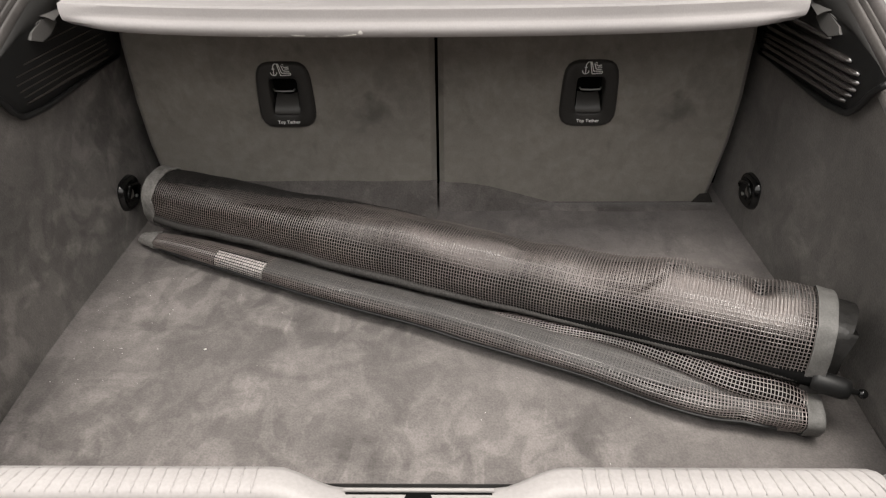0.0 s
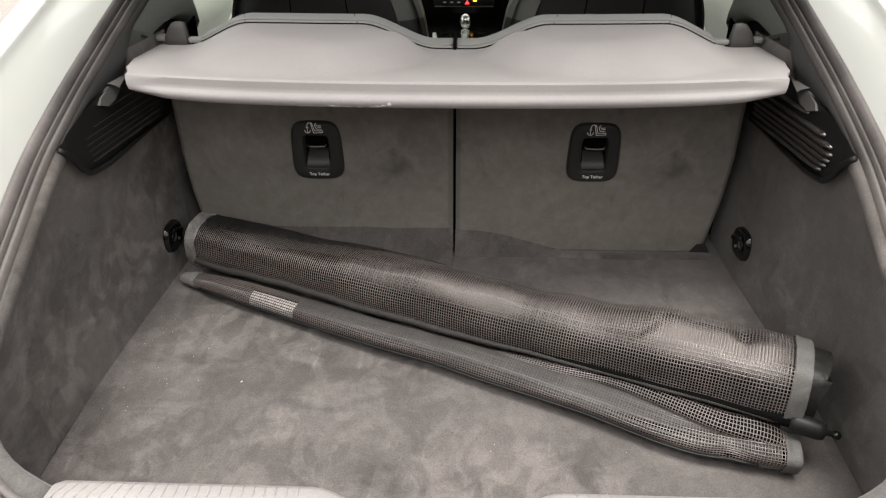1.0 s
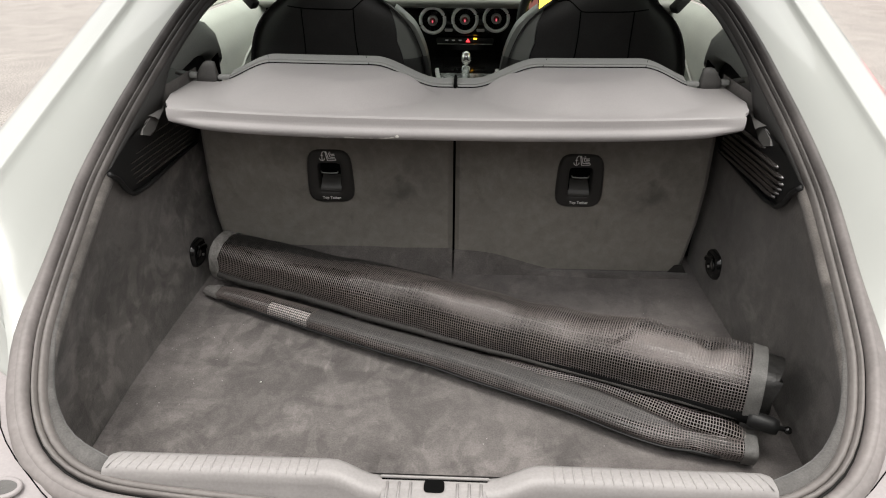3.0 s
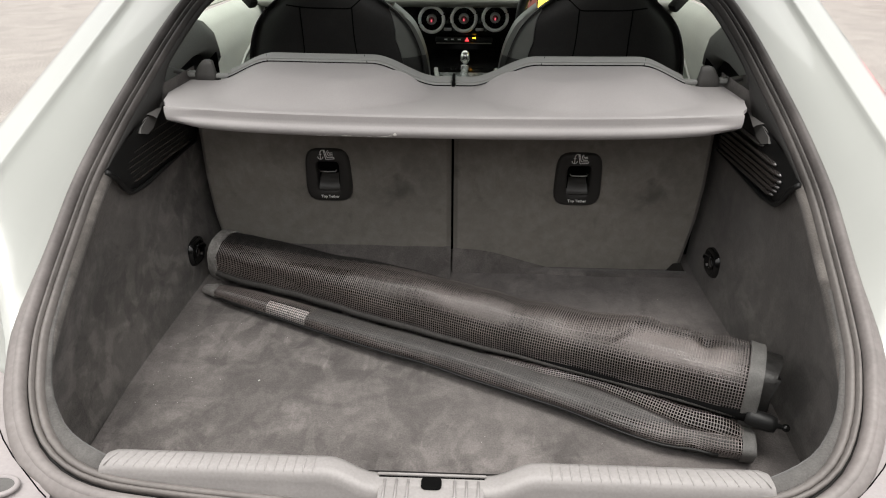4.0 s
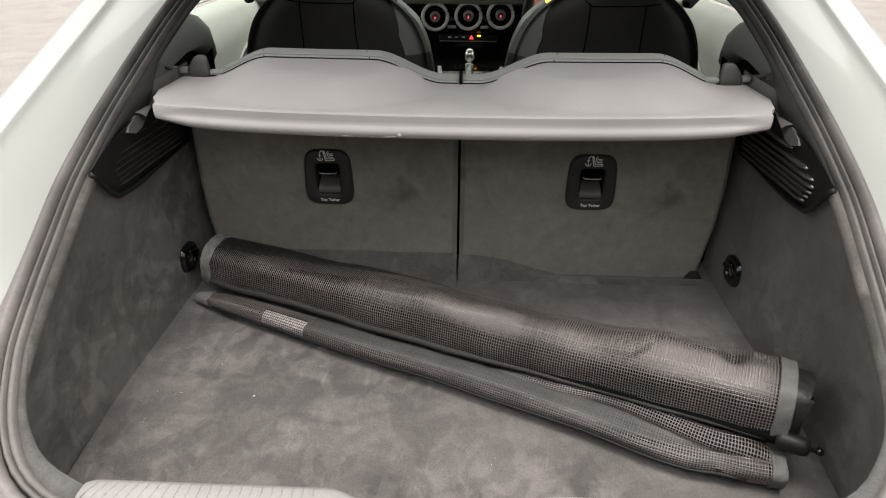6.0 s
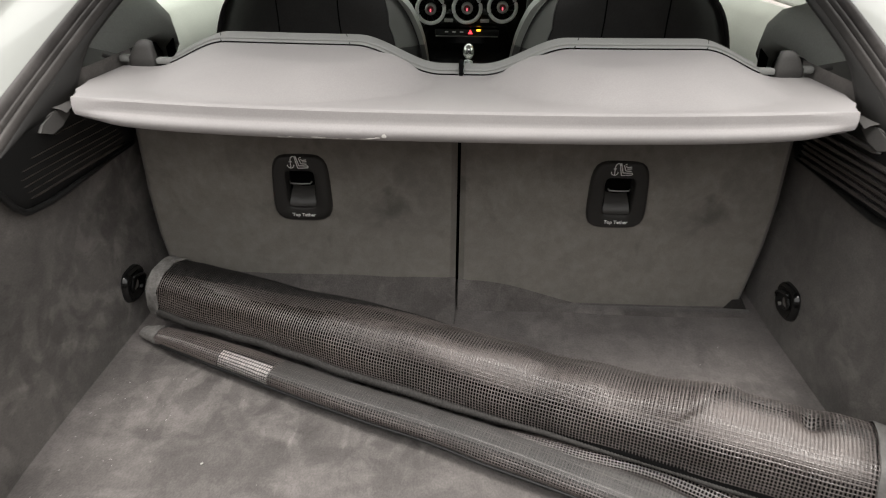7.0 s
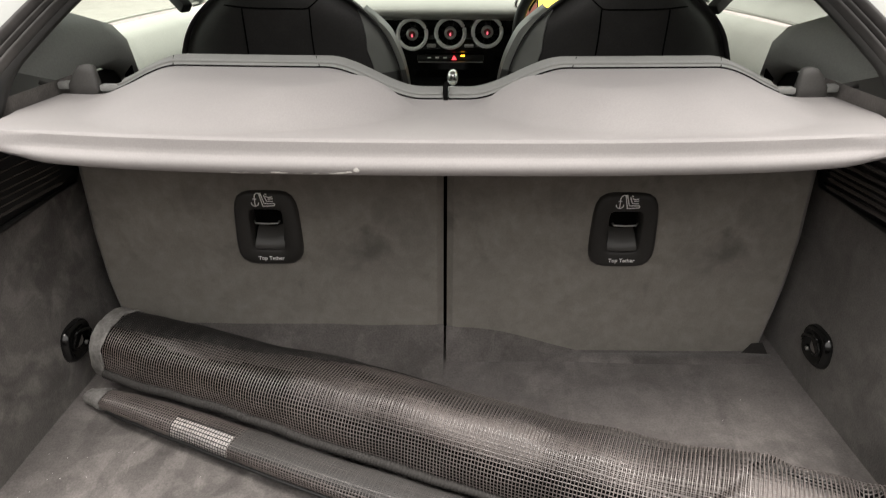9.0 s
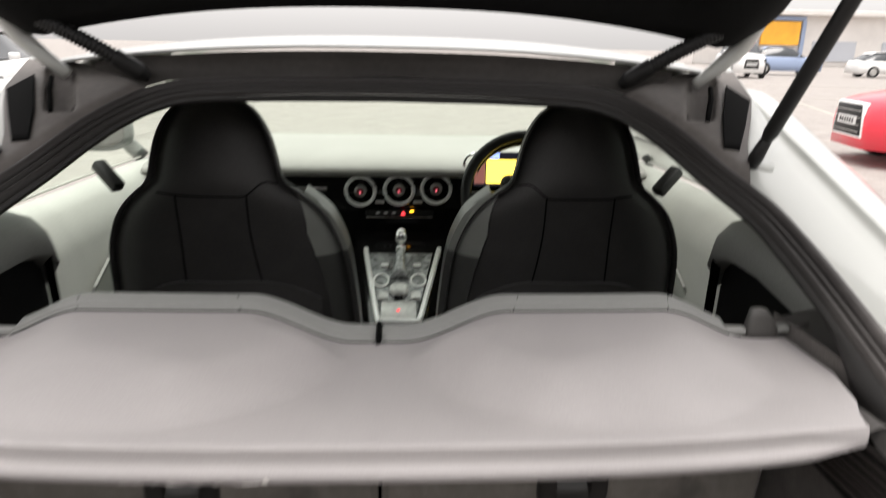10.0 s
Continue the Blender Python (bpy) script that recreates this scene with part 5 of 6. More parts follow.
for sx in (-1, 1):
    foot = Vector((sx * 0.526, 1.490, 1.207))
    head = gate_pt(sx * 0.590, 0.66, 0.03)
    d = (head - foot)
    stp = part("gas_strut", None, car, "black gas strut holding the tailgate up")
    part("cylinder", tube("cylinder", [foot + d * 0.06, foot + d * 0.09, foot + d * 0.60, foot + d * 0.61], [0.006, 0.0105, 0.0105, 0.006], BLACK, 12), stp)
    part("piston_rod", tube("piston_rod", [foot + d * 0.6, foot + d * 0.97], 0.0045, STEEL, 10), stp, "bright piston rod")
    part("ball_socket", tube("ball_socket", [foot + Vector((0, 0, -0.004)), foot + d * 0.02, foot + d * 0.07], [0.008, 0.0105, 0.008], BLACK, 12), stp, "black ball socket")
    part("ball_stud", tube("ball_stud", [foot + Vector((sx * 0.022, 0.004, -0.012)), foot], [0.017, 0.006], PAINT, 12), stp, "white stud foot")
    # ribbed cable sleeve between roof flange and tailgate
    part("foot_dish", tube("foot_dish", [foot + Vector((sx * 0.010, 0.004, -0.030)), foot + Vector((sx * 0.010, 0, -0.0125)), foot + Vector((sx * 0.010, -0.001, -0.010))], [0.033, 0.031, 0.026], PAINT, 24), car, "pressed white dish round the strut foot")
    a, b = Vector((sx * 0.384, 1.690, 1.304)), Vector((sx * 0.580, 1.640, 1.412))
    pts, rad = [], []
    for k in range(121):
        t = k / 120
        p = a.lerp(b, t) + Vector((0, -0.020 * math.sin(math.pi * t), 0.012 * math.sin(math.pi * t)))
        pts.append(p)
        rad.append((0.0125 if k % 3 else 0.0105) if k > 26 else 0.0140 - 0.0060 * smooth01((8 - k) / 8))
    part("cable_sleeve", tube("cable_sleeve", pts, rad, BLACK, 12), car, "black ribbed cable sleeve")
    # hinge arm
    path = spline([(sx * 0.516, 1.698, 1.306), (sx * 0.526, 1.688, 1.319), (sx * 0.546, 1.682, 1.338), (sx * 0.572, 1.676, 1.366), (sx * 0.592, 1.665, 1.41), (sx * 0.600, 1.65, 1.46)], 24)
    part("hinge_arm", tube("hinge_arm", path, [0.010 + 0.005 * smooth01(k / 12) for k in range(24)], PAINT, 12), car, "white curved hinge arm")
    # grey drain channel corner, shade in its colour, with a shallow hinge pocket
    rings = []
    for y in np.linspace(1.445, 1.742, 44):
        x0 = np.interp(y, [1.44, 1.485, 1.60, 1.675, 1.72, 1.742], [0.488, 0.472, 0.425, 0.372, 0.440, 0.50])
        x1 = np.interp(y, [1.445, 1.47, 1.53, 1.60, 1.655, 1.75], [0.505, 0.514, 0.535, 0.570, 0.594, 0.598])
        ring = []
        for w in np.linspace(0, 1, 30):
            x = x0 + (x1 - x0) * w
            c = 0.484 + 0.40 * (y - 1.60)
            pocket = smooth01((y - 1.588) / 0.018) * smooth01((1.715 - y) / 0.012) * smooth01((x - c + 0.022) / 0.012) * smooth01((c + 0.030 - x) / 0.012)
            ring.append((sx * x, y, plane_z(y) - 0.006 + 0.013 * smooth01((x - x0) / 0.035) - 0.022 * pocket))
        rings.append(ring)
    v, f = loft(rings, False)
    part("channel_corner", mesh_of("channel_corner", v, f, CHANNEL_SHADE), car, "grey corner of the drain channel with a hinge pocket, darkened for shade")
    def slab(outl, low_, high_):
        n_ = len(outl)
        rings = [[(sx * x, y, plane_z(y) + h) for x, y in outl] for h in (low_, high_ - 0.002)]
        mx, my = sum(q[0] for q in outl) / n_, sum(q[1] for q in outl) / n_
        rings.append([(sx * (x + 0.06 * (mx - x)), y + 0.06 * (my - y), plane_z(y + 0.06 * (my - y)) + high_) for x, y in outl])
        return loft(rings, True, True)
    v, f = slab([(0.562, 1.686), (0.584, 1.640), (0.549, 1.572), (0.516, 1.512), (0.494, 1.516), (0.520, 1.590)], 0.004, 0.014)
    part("hinge_cover", mesh_of("hinge_cover", v, f, DULL, False), car, "black plastic cover beside the hinge")
    path = [(sx * x, y, plane_z(y) + 0.0075) for x, y in ((0.536, 1.686), (0.524, 1.650), (0.504, 1.606), (0.495, 1.586))]
    part("hinge_slot", tube("hinge_slot", path, [0.0036, 0.0042, 0.0042, 0.0036], VOID, 8), car, "dark hinge slot")

# ---------- cabin ----------
# headliner and rear window frame inside
rings = []
for y in np.linspace(1.66, 2.42, 10):
    rings.append([(x, y, 1.283 + 0.035 * math.sin(math.pi * (y - 1.66) / 1.0) - 0.06 * (abs(x) / 0.55) ** 3) for x in np.linspace(-0.56, 0.56, 17)])
v, f = loft(rings, False)
part("headliner", mesh_of("headliner", v, f, HEADLINER), car, "grey headliner")
# cabin floor and inner walls
part("cabin_floor", rbox("cabin_floor", (1.30, 1.9, 0.02), VOID, 0, 1, (0, 2.25, 0.40)), car, "black cabin carpet")
part("rear_bench", rbox("rear_bench", (1.05, 0.50, 0.28), LEATHER, 0.04, 3, (0, 1.62, 0.58)), car, "black rear bench")


def door(sx):
    d = part("door", None, car, "pale inner door with a window")
    rings = []
    for y in np.linspace(1.78, 3.05, 20):
        u = (y - 1.78) / 1.27
        zt = 1.020 - 0.01 * u
        rings.append([(sx * (0.800 - 0.02 * u), y, zt), (sx * (0.765 - 0.02 * u), y, zt + 0.008), (sx * (0.72 - 0.02 * u), y, zt - 0.02), (sx * (0.69 - 0.01 * u), y, zt - 0.10),
                      (sx * (0.685), y, zt - 0.22), (sx * 0.665, y, zt - 0.28), (sx * 0.68, y, zt - 0.34), (sx * 0.67, y, 0.42)])
    v, f = loft(rings, False)
    part("door_lining", mesh_of("door_lining", v, f, DOORCARD), d, "pale grey door lining")
    v, f = loft([[(sx * (0.688 - 0.006 * k), y, z + 0.014 * k) for k in range(3)] for y, z in ((2.02, 0.80), (2.16, 0.865), (2.30, 0.905), (2.46, 0.93))], False)
    part("door_pull", bm_mesh("door_pull", shell(v, f, 0.006), QTRIM), d, "grey sloping door pull")
    part("window_seal", tube("window_seal", [(sx * 0.790, 1.60, 1.030), (sx * 0.785, 2.2, 1.030), (sx * 0.765, 3.05, 1.018)], 0.0032, HEADLINER, 8), d, "grey window seal")
    v = [(sx * 0.795, 1.62, 1.03), (sx * 0.775, 3.0, 1.02), (sx * 0.60, 2.45, 1.315), (sx * 0.57, 1.80, 1.30)]
    pane = part("window_pane", mesh_of("window_pane", v, [(0, 1, 2, 3)], GLASS, False), d, "green tinted side window")
    pane.visible_shadow = False
    # door mirror outside
    rings = []
    for y, w, h in ((2.580, 0.100, 0.056), (2.584, 0.106, 0.060), (2.620, 0.104, 0.058), (2.660, 0.086, 0.046), (2.685, 0.045, 0.024)):
        ring = []
        for a in np.linspace(0, 2 * math.pi, 28, endpoint=False):
            q = (abs(math.cos(a)) ** 3 + abs(math.sin(a)) ** 3) ** (-1 / 3)
            ring.append((sx * (0.890 + w * q * math.cos(a)), y, 1.105 + h * q * math.sin(a)))
        rings.append(ring)
    v, f = loft(rings, True, True)
    part("door_mirror", mesh_of("door_mirror", v, f, MIRROR_CASE), d, "door mirror with dark housing")
    glass_ring = [(sx * (0.890 + 0.090 * (abs(math.cos(a)) ** 3 + abs(math.sin(a)) ** 3) ** (-1 / 3) * math.cos(a)), 2.577, 1.105 + 0.047 * (abs(math.cos(a)) ** 3 + abs(math.sin(a)) ** 3) ** (-1 / 3) * math.sin(a)) for a in np.linspace(0, 2 * math.pi, 28, endpoint=False)]
    part("mirror_glass", mesh_of("mirror_glass", glass_ring, [tuple(range(28))], MIRROR, False), d, "mirror glass")
    part("mirror_foot", tube("mirror_foot", [(sx * 0.775, 2.64, 1.02), (sx * 0.82, 2.64, 1.065)], 0.022, MIRROR_CASE, 10), d)
    # A-pillar and roof rail
    part("roof_rail", tube("roof_rail", [(sx * 0.52, 1.74, 1.262), (sx * 0.560, 1.9, 1.310), (sx * 0.58, 2.3, 1.325), (sx * 0.64, 2.7, 1.20), (sx * 0.76, 3.2, 1.00)], 0.028, HEADLINER, 10), car, "grey roof rail and windscreen pillar")
    # quarter trim inside, behind the door
    rings = []
    for y, s, zt in ((1.30, 0.9, 1.035), (1.42, 1.0, 1.065), (1.55, 1.05, 1.085), (1.66, 1.08, 1.085), (1.72, 1.08, 1.070), (1.745, 0.95, 1.045), (1.755, 0.6, 1.01)):
        rings.append([(sx * (0.70 - 0.02 * s), y, zt + 0.005), (sx * 0.66, y, zt + 0.003), (sx * (0.66 - 0.035 * s), y, zt - 0.008), (sx * (0.66 - 0.055 * s), y + 0.004, zt - 0.035),
                      (sx * (0.66 - 0.060 * s), y + 0.010, zt - 0.075), (sx * 0.64, y + 0.03, zt - 0.095), (sx * 0.66, y + 0.05, zt - 0.10)])
    v, f = loft(rings, False)
    part("quarter_trim", mesh_of("quarter_trim", v, f, QTRIM), car, "dark grey rounded trim beside the rear seat")
    v, f = loft([[(sx * x, y, z) for x, z in ((0.66, 0.98), (0.655, 0.84), (0.64, 0.62))] for y in np.linspace(1.3, 1.80, 6)], False)
    part("rear_side_panel", mesh_of("rear_side_panel", v, f, BLACK), car, "black side panel by the rear seat")
    belt = part("seat_belt", None, car, "black seat belt")
    v, f = loft([[(sx * (0.605 + 0.004 * k), 1.735 + 0.012 * k, 1.015 - 0.062 * k) for k in range(6)], [(sx * (0.632 + 0.004 * k), 1.755 + 0.012 * k, 1.010 - 0.062 * k) for k in range(6)]], False)
    part("webbing", bm_mesh("webbing", shell(v, f, 0.002), VOID), belt)
    # small quarter window behind the door
    v = [(sx * 0.72, 1.42, 1.06), (sx * 0.795, 1.62, 1.03), (sx * 0.57, 1.80, 1.30), (sx * 0.54, 1.62, 1.245)]
    pane = part("quarter_window", mesh_of("quarter_window", v, [(0, 1, 2, 3)], GLASS, False), car, "green tinted quarter window")
    pane.visible_shadow = False


door(-1)
door(1)
# windscreen
v = [(-0.74, 3.18, 1.01), (0.74, 3.18, 1.01), (0.57, 2.42, 1.325), (-0.57, 2.42, 1.325)]
ws = part("windscreen", mesh_of("windscreen", v, [(0, 1, 2, 3)], GLASS, False), car, "green tinted windscreen")
ws.visible_shadow = False
rvm = part("interior_mirror", None, car, "black rear-view mirror under the roof")
rings = []
for y, w, h in ((2.388, 0.098, 0.030), (2.392, 0.102, 0.033), (2.405, 0.100, 0.031), (2.425, 0.075, 0.020)):
    rings.append([(w * (abs(math.cos(a)) ** 4 + abs(math.sin(a)) ** 4) ** (-0.25) * math.cos(a), y, 1.283 + h * (abs(math.cos(a)) ** 4 + abs(math.sin(a)) ** 4) ** (-0.25) * math.sin(a)) for a in np.linspace(0, 2 * math.pi, 32, endpoint=False)])
v, f = loft(rings, True, True)
part("mirror_case", mesh_of("mirror_case", v, f, BLACK), rvm)
part("mirror_stem", tube("mirror_stem", [(0, 2.42, 1.288), (0, 2.46, 1.302), (0, 2.48, 1.302)], [0.010, 0.012, 0.018], BLACK, 10), rvm, "stem on the windscreen")
# front seats
SEAT_ROWS = [(0.55, 0.255, 1.935, 0.11), (0.75, 0.252, 1.885, 0.115), (0.85, 0.245, 1.862, 0.115), (0.95, 0.233, 1.836, 0.11), (1.02, 0.208, 1.819, 0.105), (1.06, 0.180, 1.808, 0.10),
             (1.090, 0.147, 1.802, 0.09), (1.108, 0.126, 1.800, 0.08), (1.16, 0.113, 1.806, 0.075), (1.20, 0.100, 1.812, 0.07), (1.235, 0.078, 1.820, 0.062), (1.253, 0.052, 1.832, 0.045), (1.258, 0.02, 1.845, 0.02)]


def front_seat(sx):
    cx = -0.335 if sx < 0 else 0.361
    s = thing("front_seat", "black leather sports seat with a built-in headrest", "seat", "front seats", at=(cx, 1.95, 0.42))
    o = Vector(s.location)
    rows_ = spline(SEAT_ROWS, 48)
    def ring_of(z, w, y, dp, n=48):
        out = []
        for k in range(n):
            a = 2 * math.pi * k / n
            c, q = math.cos(a), math.sin(a)
            r = (abs(c) ** 3.2 + abs(q) ** 3.2) ** (-1 / 3.2)
            bow = 0.028 * (abs(r * c)) ** 2.5
            out.append(Vector((cx + r * c * w, y + dp * 0.55 + r * q * dp * 0.55 + (bow if q < 0 else -0.02 * abs(c)), z)) - o)
        return out
    v, f = loft([ring_of(*r) for r in rows_], True, True)
    part("backrest", mesh_of("backrest", v, f, LEATHER), s, "black leather backrest and headrest")
    def back_pt(x, z, off=0.0015):
        r = np.array([np.interp(z, rows_[:, 0], rows_[:, k]) for k in range(4)])
        c = min(abs(x) / r[1], 0.98)
        q = (1 - c ** 3.2) ** (1 / 3.2)
        return Vector((cx + x, r[2] + r[3] * 0.55 * (1 - q) + 0.028 * c ** 2.5 - off, z)) - o
    inn = -sx
    seams = [[(-0.105, 1.088), (-0.05, 1.084), (0.02, 1.083), (0.06, 1.083), (0.068, 1.088), (0.095, 1.108), (0.118, 1.103)],
             [(0.064, 1.083), (0.064, 1.00), (0.075, 0.90), (0.10, 0.75)], [(-0.068, 1.083), (-0.070, 1.00), (-0.075, 0.90), (-0.08, 0.75)]]
    for sm in seams:
        pts = [back_pt(inn * x, z) for x, z in spline(sm, 26)]
        part("seam", tube("seam", pts, 0.0015, VOID, 6), s, "stitched seam")
    # bolster; its paler flank colour carries the light reflected off the leather
    for side in (-sx,):
        for lo, hi, m_ in ((0.70, 0.952, LEATHER_LOW if side == -sx else LEATHER), (0.950, 1.078, LEATHER_LIT if side == -sx else LEATHER)):
            rings = []
            for z in np.linspace(lo, hi, 14):
                r = np.array([np.interp(z, rows_[:, 0], rows_[:, k]) for k in range(4)])
                a0 = np.interp(z, [0.70, 0.95, 1.0, 1.04, 1.092], [-0.034, -0.050, -0.048, -0.030, -0.002])
                fade = smooth01((1.078 - z) / 0.05)
                ring = []
                for w in np.linspace(0, 1, 9):
                    a = a0 + (0.010 * fade - a0) * min(1, w * 1.6)
                    c = min((r[1] + a) / r[1], 0.995)
                    q = (1 - c ** 3.2) ** (1 / 3.2)
                    y = r[2] + r[3] * 0.55 * (1 - q) + 0.028 * c ** 2.5 - 0.0035 * fade + max(0, w - 0.62) / 0.38 * 0.085
                    ring.append(Vector((cx + side * (r[1] + a - 0.02 * max(0, w - 0.85)), y, z)) - o)
                rings.append(ring)
            v, f = loft(rings, False)
            part("bolster", bm_mesh("bolster", shell(v, f, 0.004), m_), s, "smooth side bolster, its colour greyed for reflected window light" if m_ is LEATHER_LIT else "black side bolster")
    part("cushion", rbox("cushion", (0.50, 0.52, 0.18), LEATHER, 0.05, 3, Vector((cx, 2.16, 0.55)) - o), s)
    v, f = loft([[Vector((cx + x, 1.828 + 0.05 * (x / 0.2) ** 2, z - 0.05 * max(0, (abs(x) - 0.06) / 0.13) ** 2)) - o for x in np.linspace(-0.19, 0.19, 15)] for z in (0.70, 0.86, 0.895, 0.903)], False)
    part("map_pocket", bm_mesh("map_pocket", shell(v, f, 0.012), LEATHER), s, "rounded pocket low on the backrest")
    # belt guide on the outer shoulder
    p = [Vector((sx * x, y, z)) - o for x, y, z in ((0.545, 1.93, 1.065), (0.575, 1.95, 1.088), (0.612, 1.975, 1.114))]
    me = rbox("belt_guide", (0.075, 0.028, 0.024), BLACK, 0.006, 2)
    part("belt_guide", me, s, "black belt guide at the shoulder", Matrix.Translation(Vector((sx * 0.585, 1.955, 1.092)) - o) @ pose(0, 0, 0, 0, -sx * 38, sx * 30))


front_seat(-1)
front_seat(1)

# dashboard
dash = part("dashboard", None, car, "dashboard with pale top, three round vents and black fascia")
rings = []
for x in np.linspace(-0.72, 0.72, 41):
    ax = abs(x)
    bow = 0.10 * (ax / 0.72) ** 2
    rings.append([(x, 2.535 - bow * 0.3, 0.985), (x, 2.505 - bow * 0.3, 0.995), (x, 2.495 - bow * 0.3, 1.008), (x, 2.52 - bow * 0.3, 1.024), (x, 2.62, 1.040), (x, 2.85, 1.043), (x, 3.18, 1.03)])
v, f = loft(rings, False)
part("dash_top", mesh_of("dash_top", v, f, DASH), dash, "pale soft dash top")
rings = []
for x in np.linspace(-0.70, 0.70, 31):
    bow = 0.10 * (abs(x) / 0.72) ** 2
    rings.append([(x, 2.545 - bow * 0.3, 0.990), (x, 2.548 - bow * 0.3, 0.90), (x, 2.57, 0.87), (x, 2.60, 0.72), (x, 2.66, 0.45)])
v, f = loft(rings, False)
part("fascia", mesh_of("fascia", v, f, GLOSS), dash, "black fascia")
part("trim_strip", rbox("trim_strip", (0.30, 0.012, 0.012), STEEL, 0.003, 2, (-0.36, 2.530, 0.950)), dash, "dull metal strip")


def air_vent(x, z):
    vt = part("air_vent", None, dash, "round air vent with a metal ring")
    y = 2.535
    ring = [(x + 0.0425 * math.cos(a), y - 0.008, z + 0.0425 * math.sin(a)) for a in np.linspace(0, 2 * math.pi, 40, endpoint=False)]
    part("ring", tube("ring", ring, 0.0060, RAIL, 10, True), vt, "bright metal ring")
    v, f = loft([[(x + r * math.cos(a), y + d, z + r * math.sin(a)) for a in np.linspace(0, 2 * math.pi, 32, endpoint=False)] for r, d in ((0.039, -0.006), (0.037, 0.010), (0.016, 0.012))], True)
    part("throat", mesh_of("throat", v, f, VOID), vt)
    for k in range(12):
        a = 2 * math.pi * k / 12
        p0, p1 = (x + 0.016 * math.cos(a), y - 0.002, z + 0.016 * math.sin(a)), (x + 0.036 * math.cos(a + 0.25), y + 0.002, z + 0.036 * math.sin(a + 0.25))
        part("blade", tube("blade", [p0, p1], 0.0010, BLACK, 5), vt)
    v, f = loft([[(x + r * math.cos(a), y + d, z + r * math.sin(a)) for a in np.linspace(0, 2 * math.pi, 24, endpoint=False)] for r, d in ((0.0180, 0.005), (0.0180, -0.012), (0.0155, -0.016), (0.011, -0.015), (0.002, -0.015))], True)
    part("knob", mesh_of("knob", v, f, STEEL), vt, "round metal knob")
    v, f = loft([[(x + r * math.cos(a), y - 0.0158, z + r * math.sin(a)) for a in np.linspace(0, 2 * math.pi, 20, endpoint=False)] for r in (0.010, 0.001)], True)
    part("knob_face", mesh_of("knob_face", v, f, KNOB_FACE), vt, "dark red knob display")
    v, f = loft([[(x + r * math.cos(a) * 0.5, y - 0.0166, z - 0.003 + r * math.sin(a)) for a in np.linspace(0, 2 * math.pi, 10, endpoint=False)] for r in (0.0055, 0.001)], True)
    part("knob_sign", mesh_of("knob_sign", v, f, KNOB_LAMP), vt, "small red figure")


for x, z in ((-0.112, 0.945), (0.002, 0.949), (0.112, 0.953)):
    air_vent(x, z)
for x in (-0.055, 0.058):
    part("fascia_button", rbox("fascia_button", (0.028, 0.010, 0.010), STEEL, 0.003, 2, (x, 2.530, 0.912)), dash, "small metal button under the vents")
part("switch_strip", rbox("switch_strip", (0.205, 0.012, 0.020), BLACK, 0.005, 2, (0.003, 2.555, 0.872)), dash, "black switch strip")
part("strip_edge", rbox("strip_edge", (0.200, 0.004, 0.003), STEEL, 0.001, 1, (0.003, 2.547, 0.861)), dash, "metal edge of the switch strip")
for k, x in enumerate((-0.062, -0.038, -0.014)):
    part("switch_mark", rbox("switch_mark", (0.011, 0.002, 0.004), WHITE_INK, 0, 1, (x, 2.548, 0.874)), dash, "white switch mark")
part("hazard_lamp", mesh_of("hazard_lamp", [(0.006, 2.546, 0.868), (0.022, 2.546, 0.868), (0.014, 2.546, 0.882)], [(0, 1, 2)], LAMP_RED, False), dash, "red triangular warning lamp")
part("amber_mark", rbox("amber_mark", (0.012, 0.002, 0.005), LAMP_AMBER, 0, 1, (0.040, 2.546, 0.880)), dash, "amber indicator")
# instrument hood, screen and steering wheel
rings = []
for a in np.linspace(0.15, math.pi - 0.15, 20):
    rings.append([(0.375 + 0.150 * math.cos(a), y, 1.000 + 0.105 * math.sin(a) + dz) for y, dz in ((2.50, 0.006), (2.45, 0.0), (2.47, -0.012), (2.52, -0.02))])
v, f = loft(rings, False)
part("instrument_hood", mesh_of("instrument_hood", v, f, BLACK), dash, "black hood over the instruments")
part("display", rbox("display", (0.25, 0.008, 0.100), SCREEN_D, 0.004, 2, (0.345, 2.494, 1.020)), dash, "lit instrument display")
part("display_map", rbox("display_map", (0.150, 0.004, 0.070), SCREEN_Y, 0.002, 1, (0.330, 2.488, 1.014)), dash, "yellow map on the display")
part("display_picture", rbox("display_picture", (0.030, 0.004, 0.060), SCREEN_R, 0.002, 1, (0.236, 2.488, 1.008)), dash, "small warm panel on the display")
part("display_bar", rbox("display_bar", (0.06, 0.004, 0.016), SCREEN_B, 0.002, 1, (0.262, 2.488, 1.060)), dash, "blue bar on the display")
wheel_ = part("steering_wheel", None, car, "black steering wheel")
wc = Vector((0.362, 2.40, 0.965))
ring = [wc + Vector((0.172 * math.cos(a), 0.055 * math.sin(a), 0.158 * math.sin(a))) for a in np.linspace(0, 2 * math.pi, 48, endpoint=False)]
part("rim", tube("rim", ring, 0.0155, BLACK, 12, True), wheel_)
part("hub", rbox("hub", (0.15, 0.05, 0.11), BLACK, 0.02, 3, wc), wheel_)
for sx in (-1, 1):
    part("spoke", rbox("spoke", (0.11, 0.02, 0.035), BLACK, 0.006, 2, wc + Vector((sx * 0.11, 0, -0.01))), wheel_)
    part("spoke_inlay", rbox("spoke_inlay", (0.03, 0.006, 0.02), CHROME, 0.004, 2, wc + Vector((sx * 0.115, -0.013, -0.01))), wheel_, "bright metal inlay")
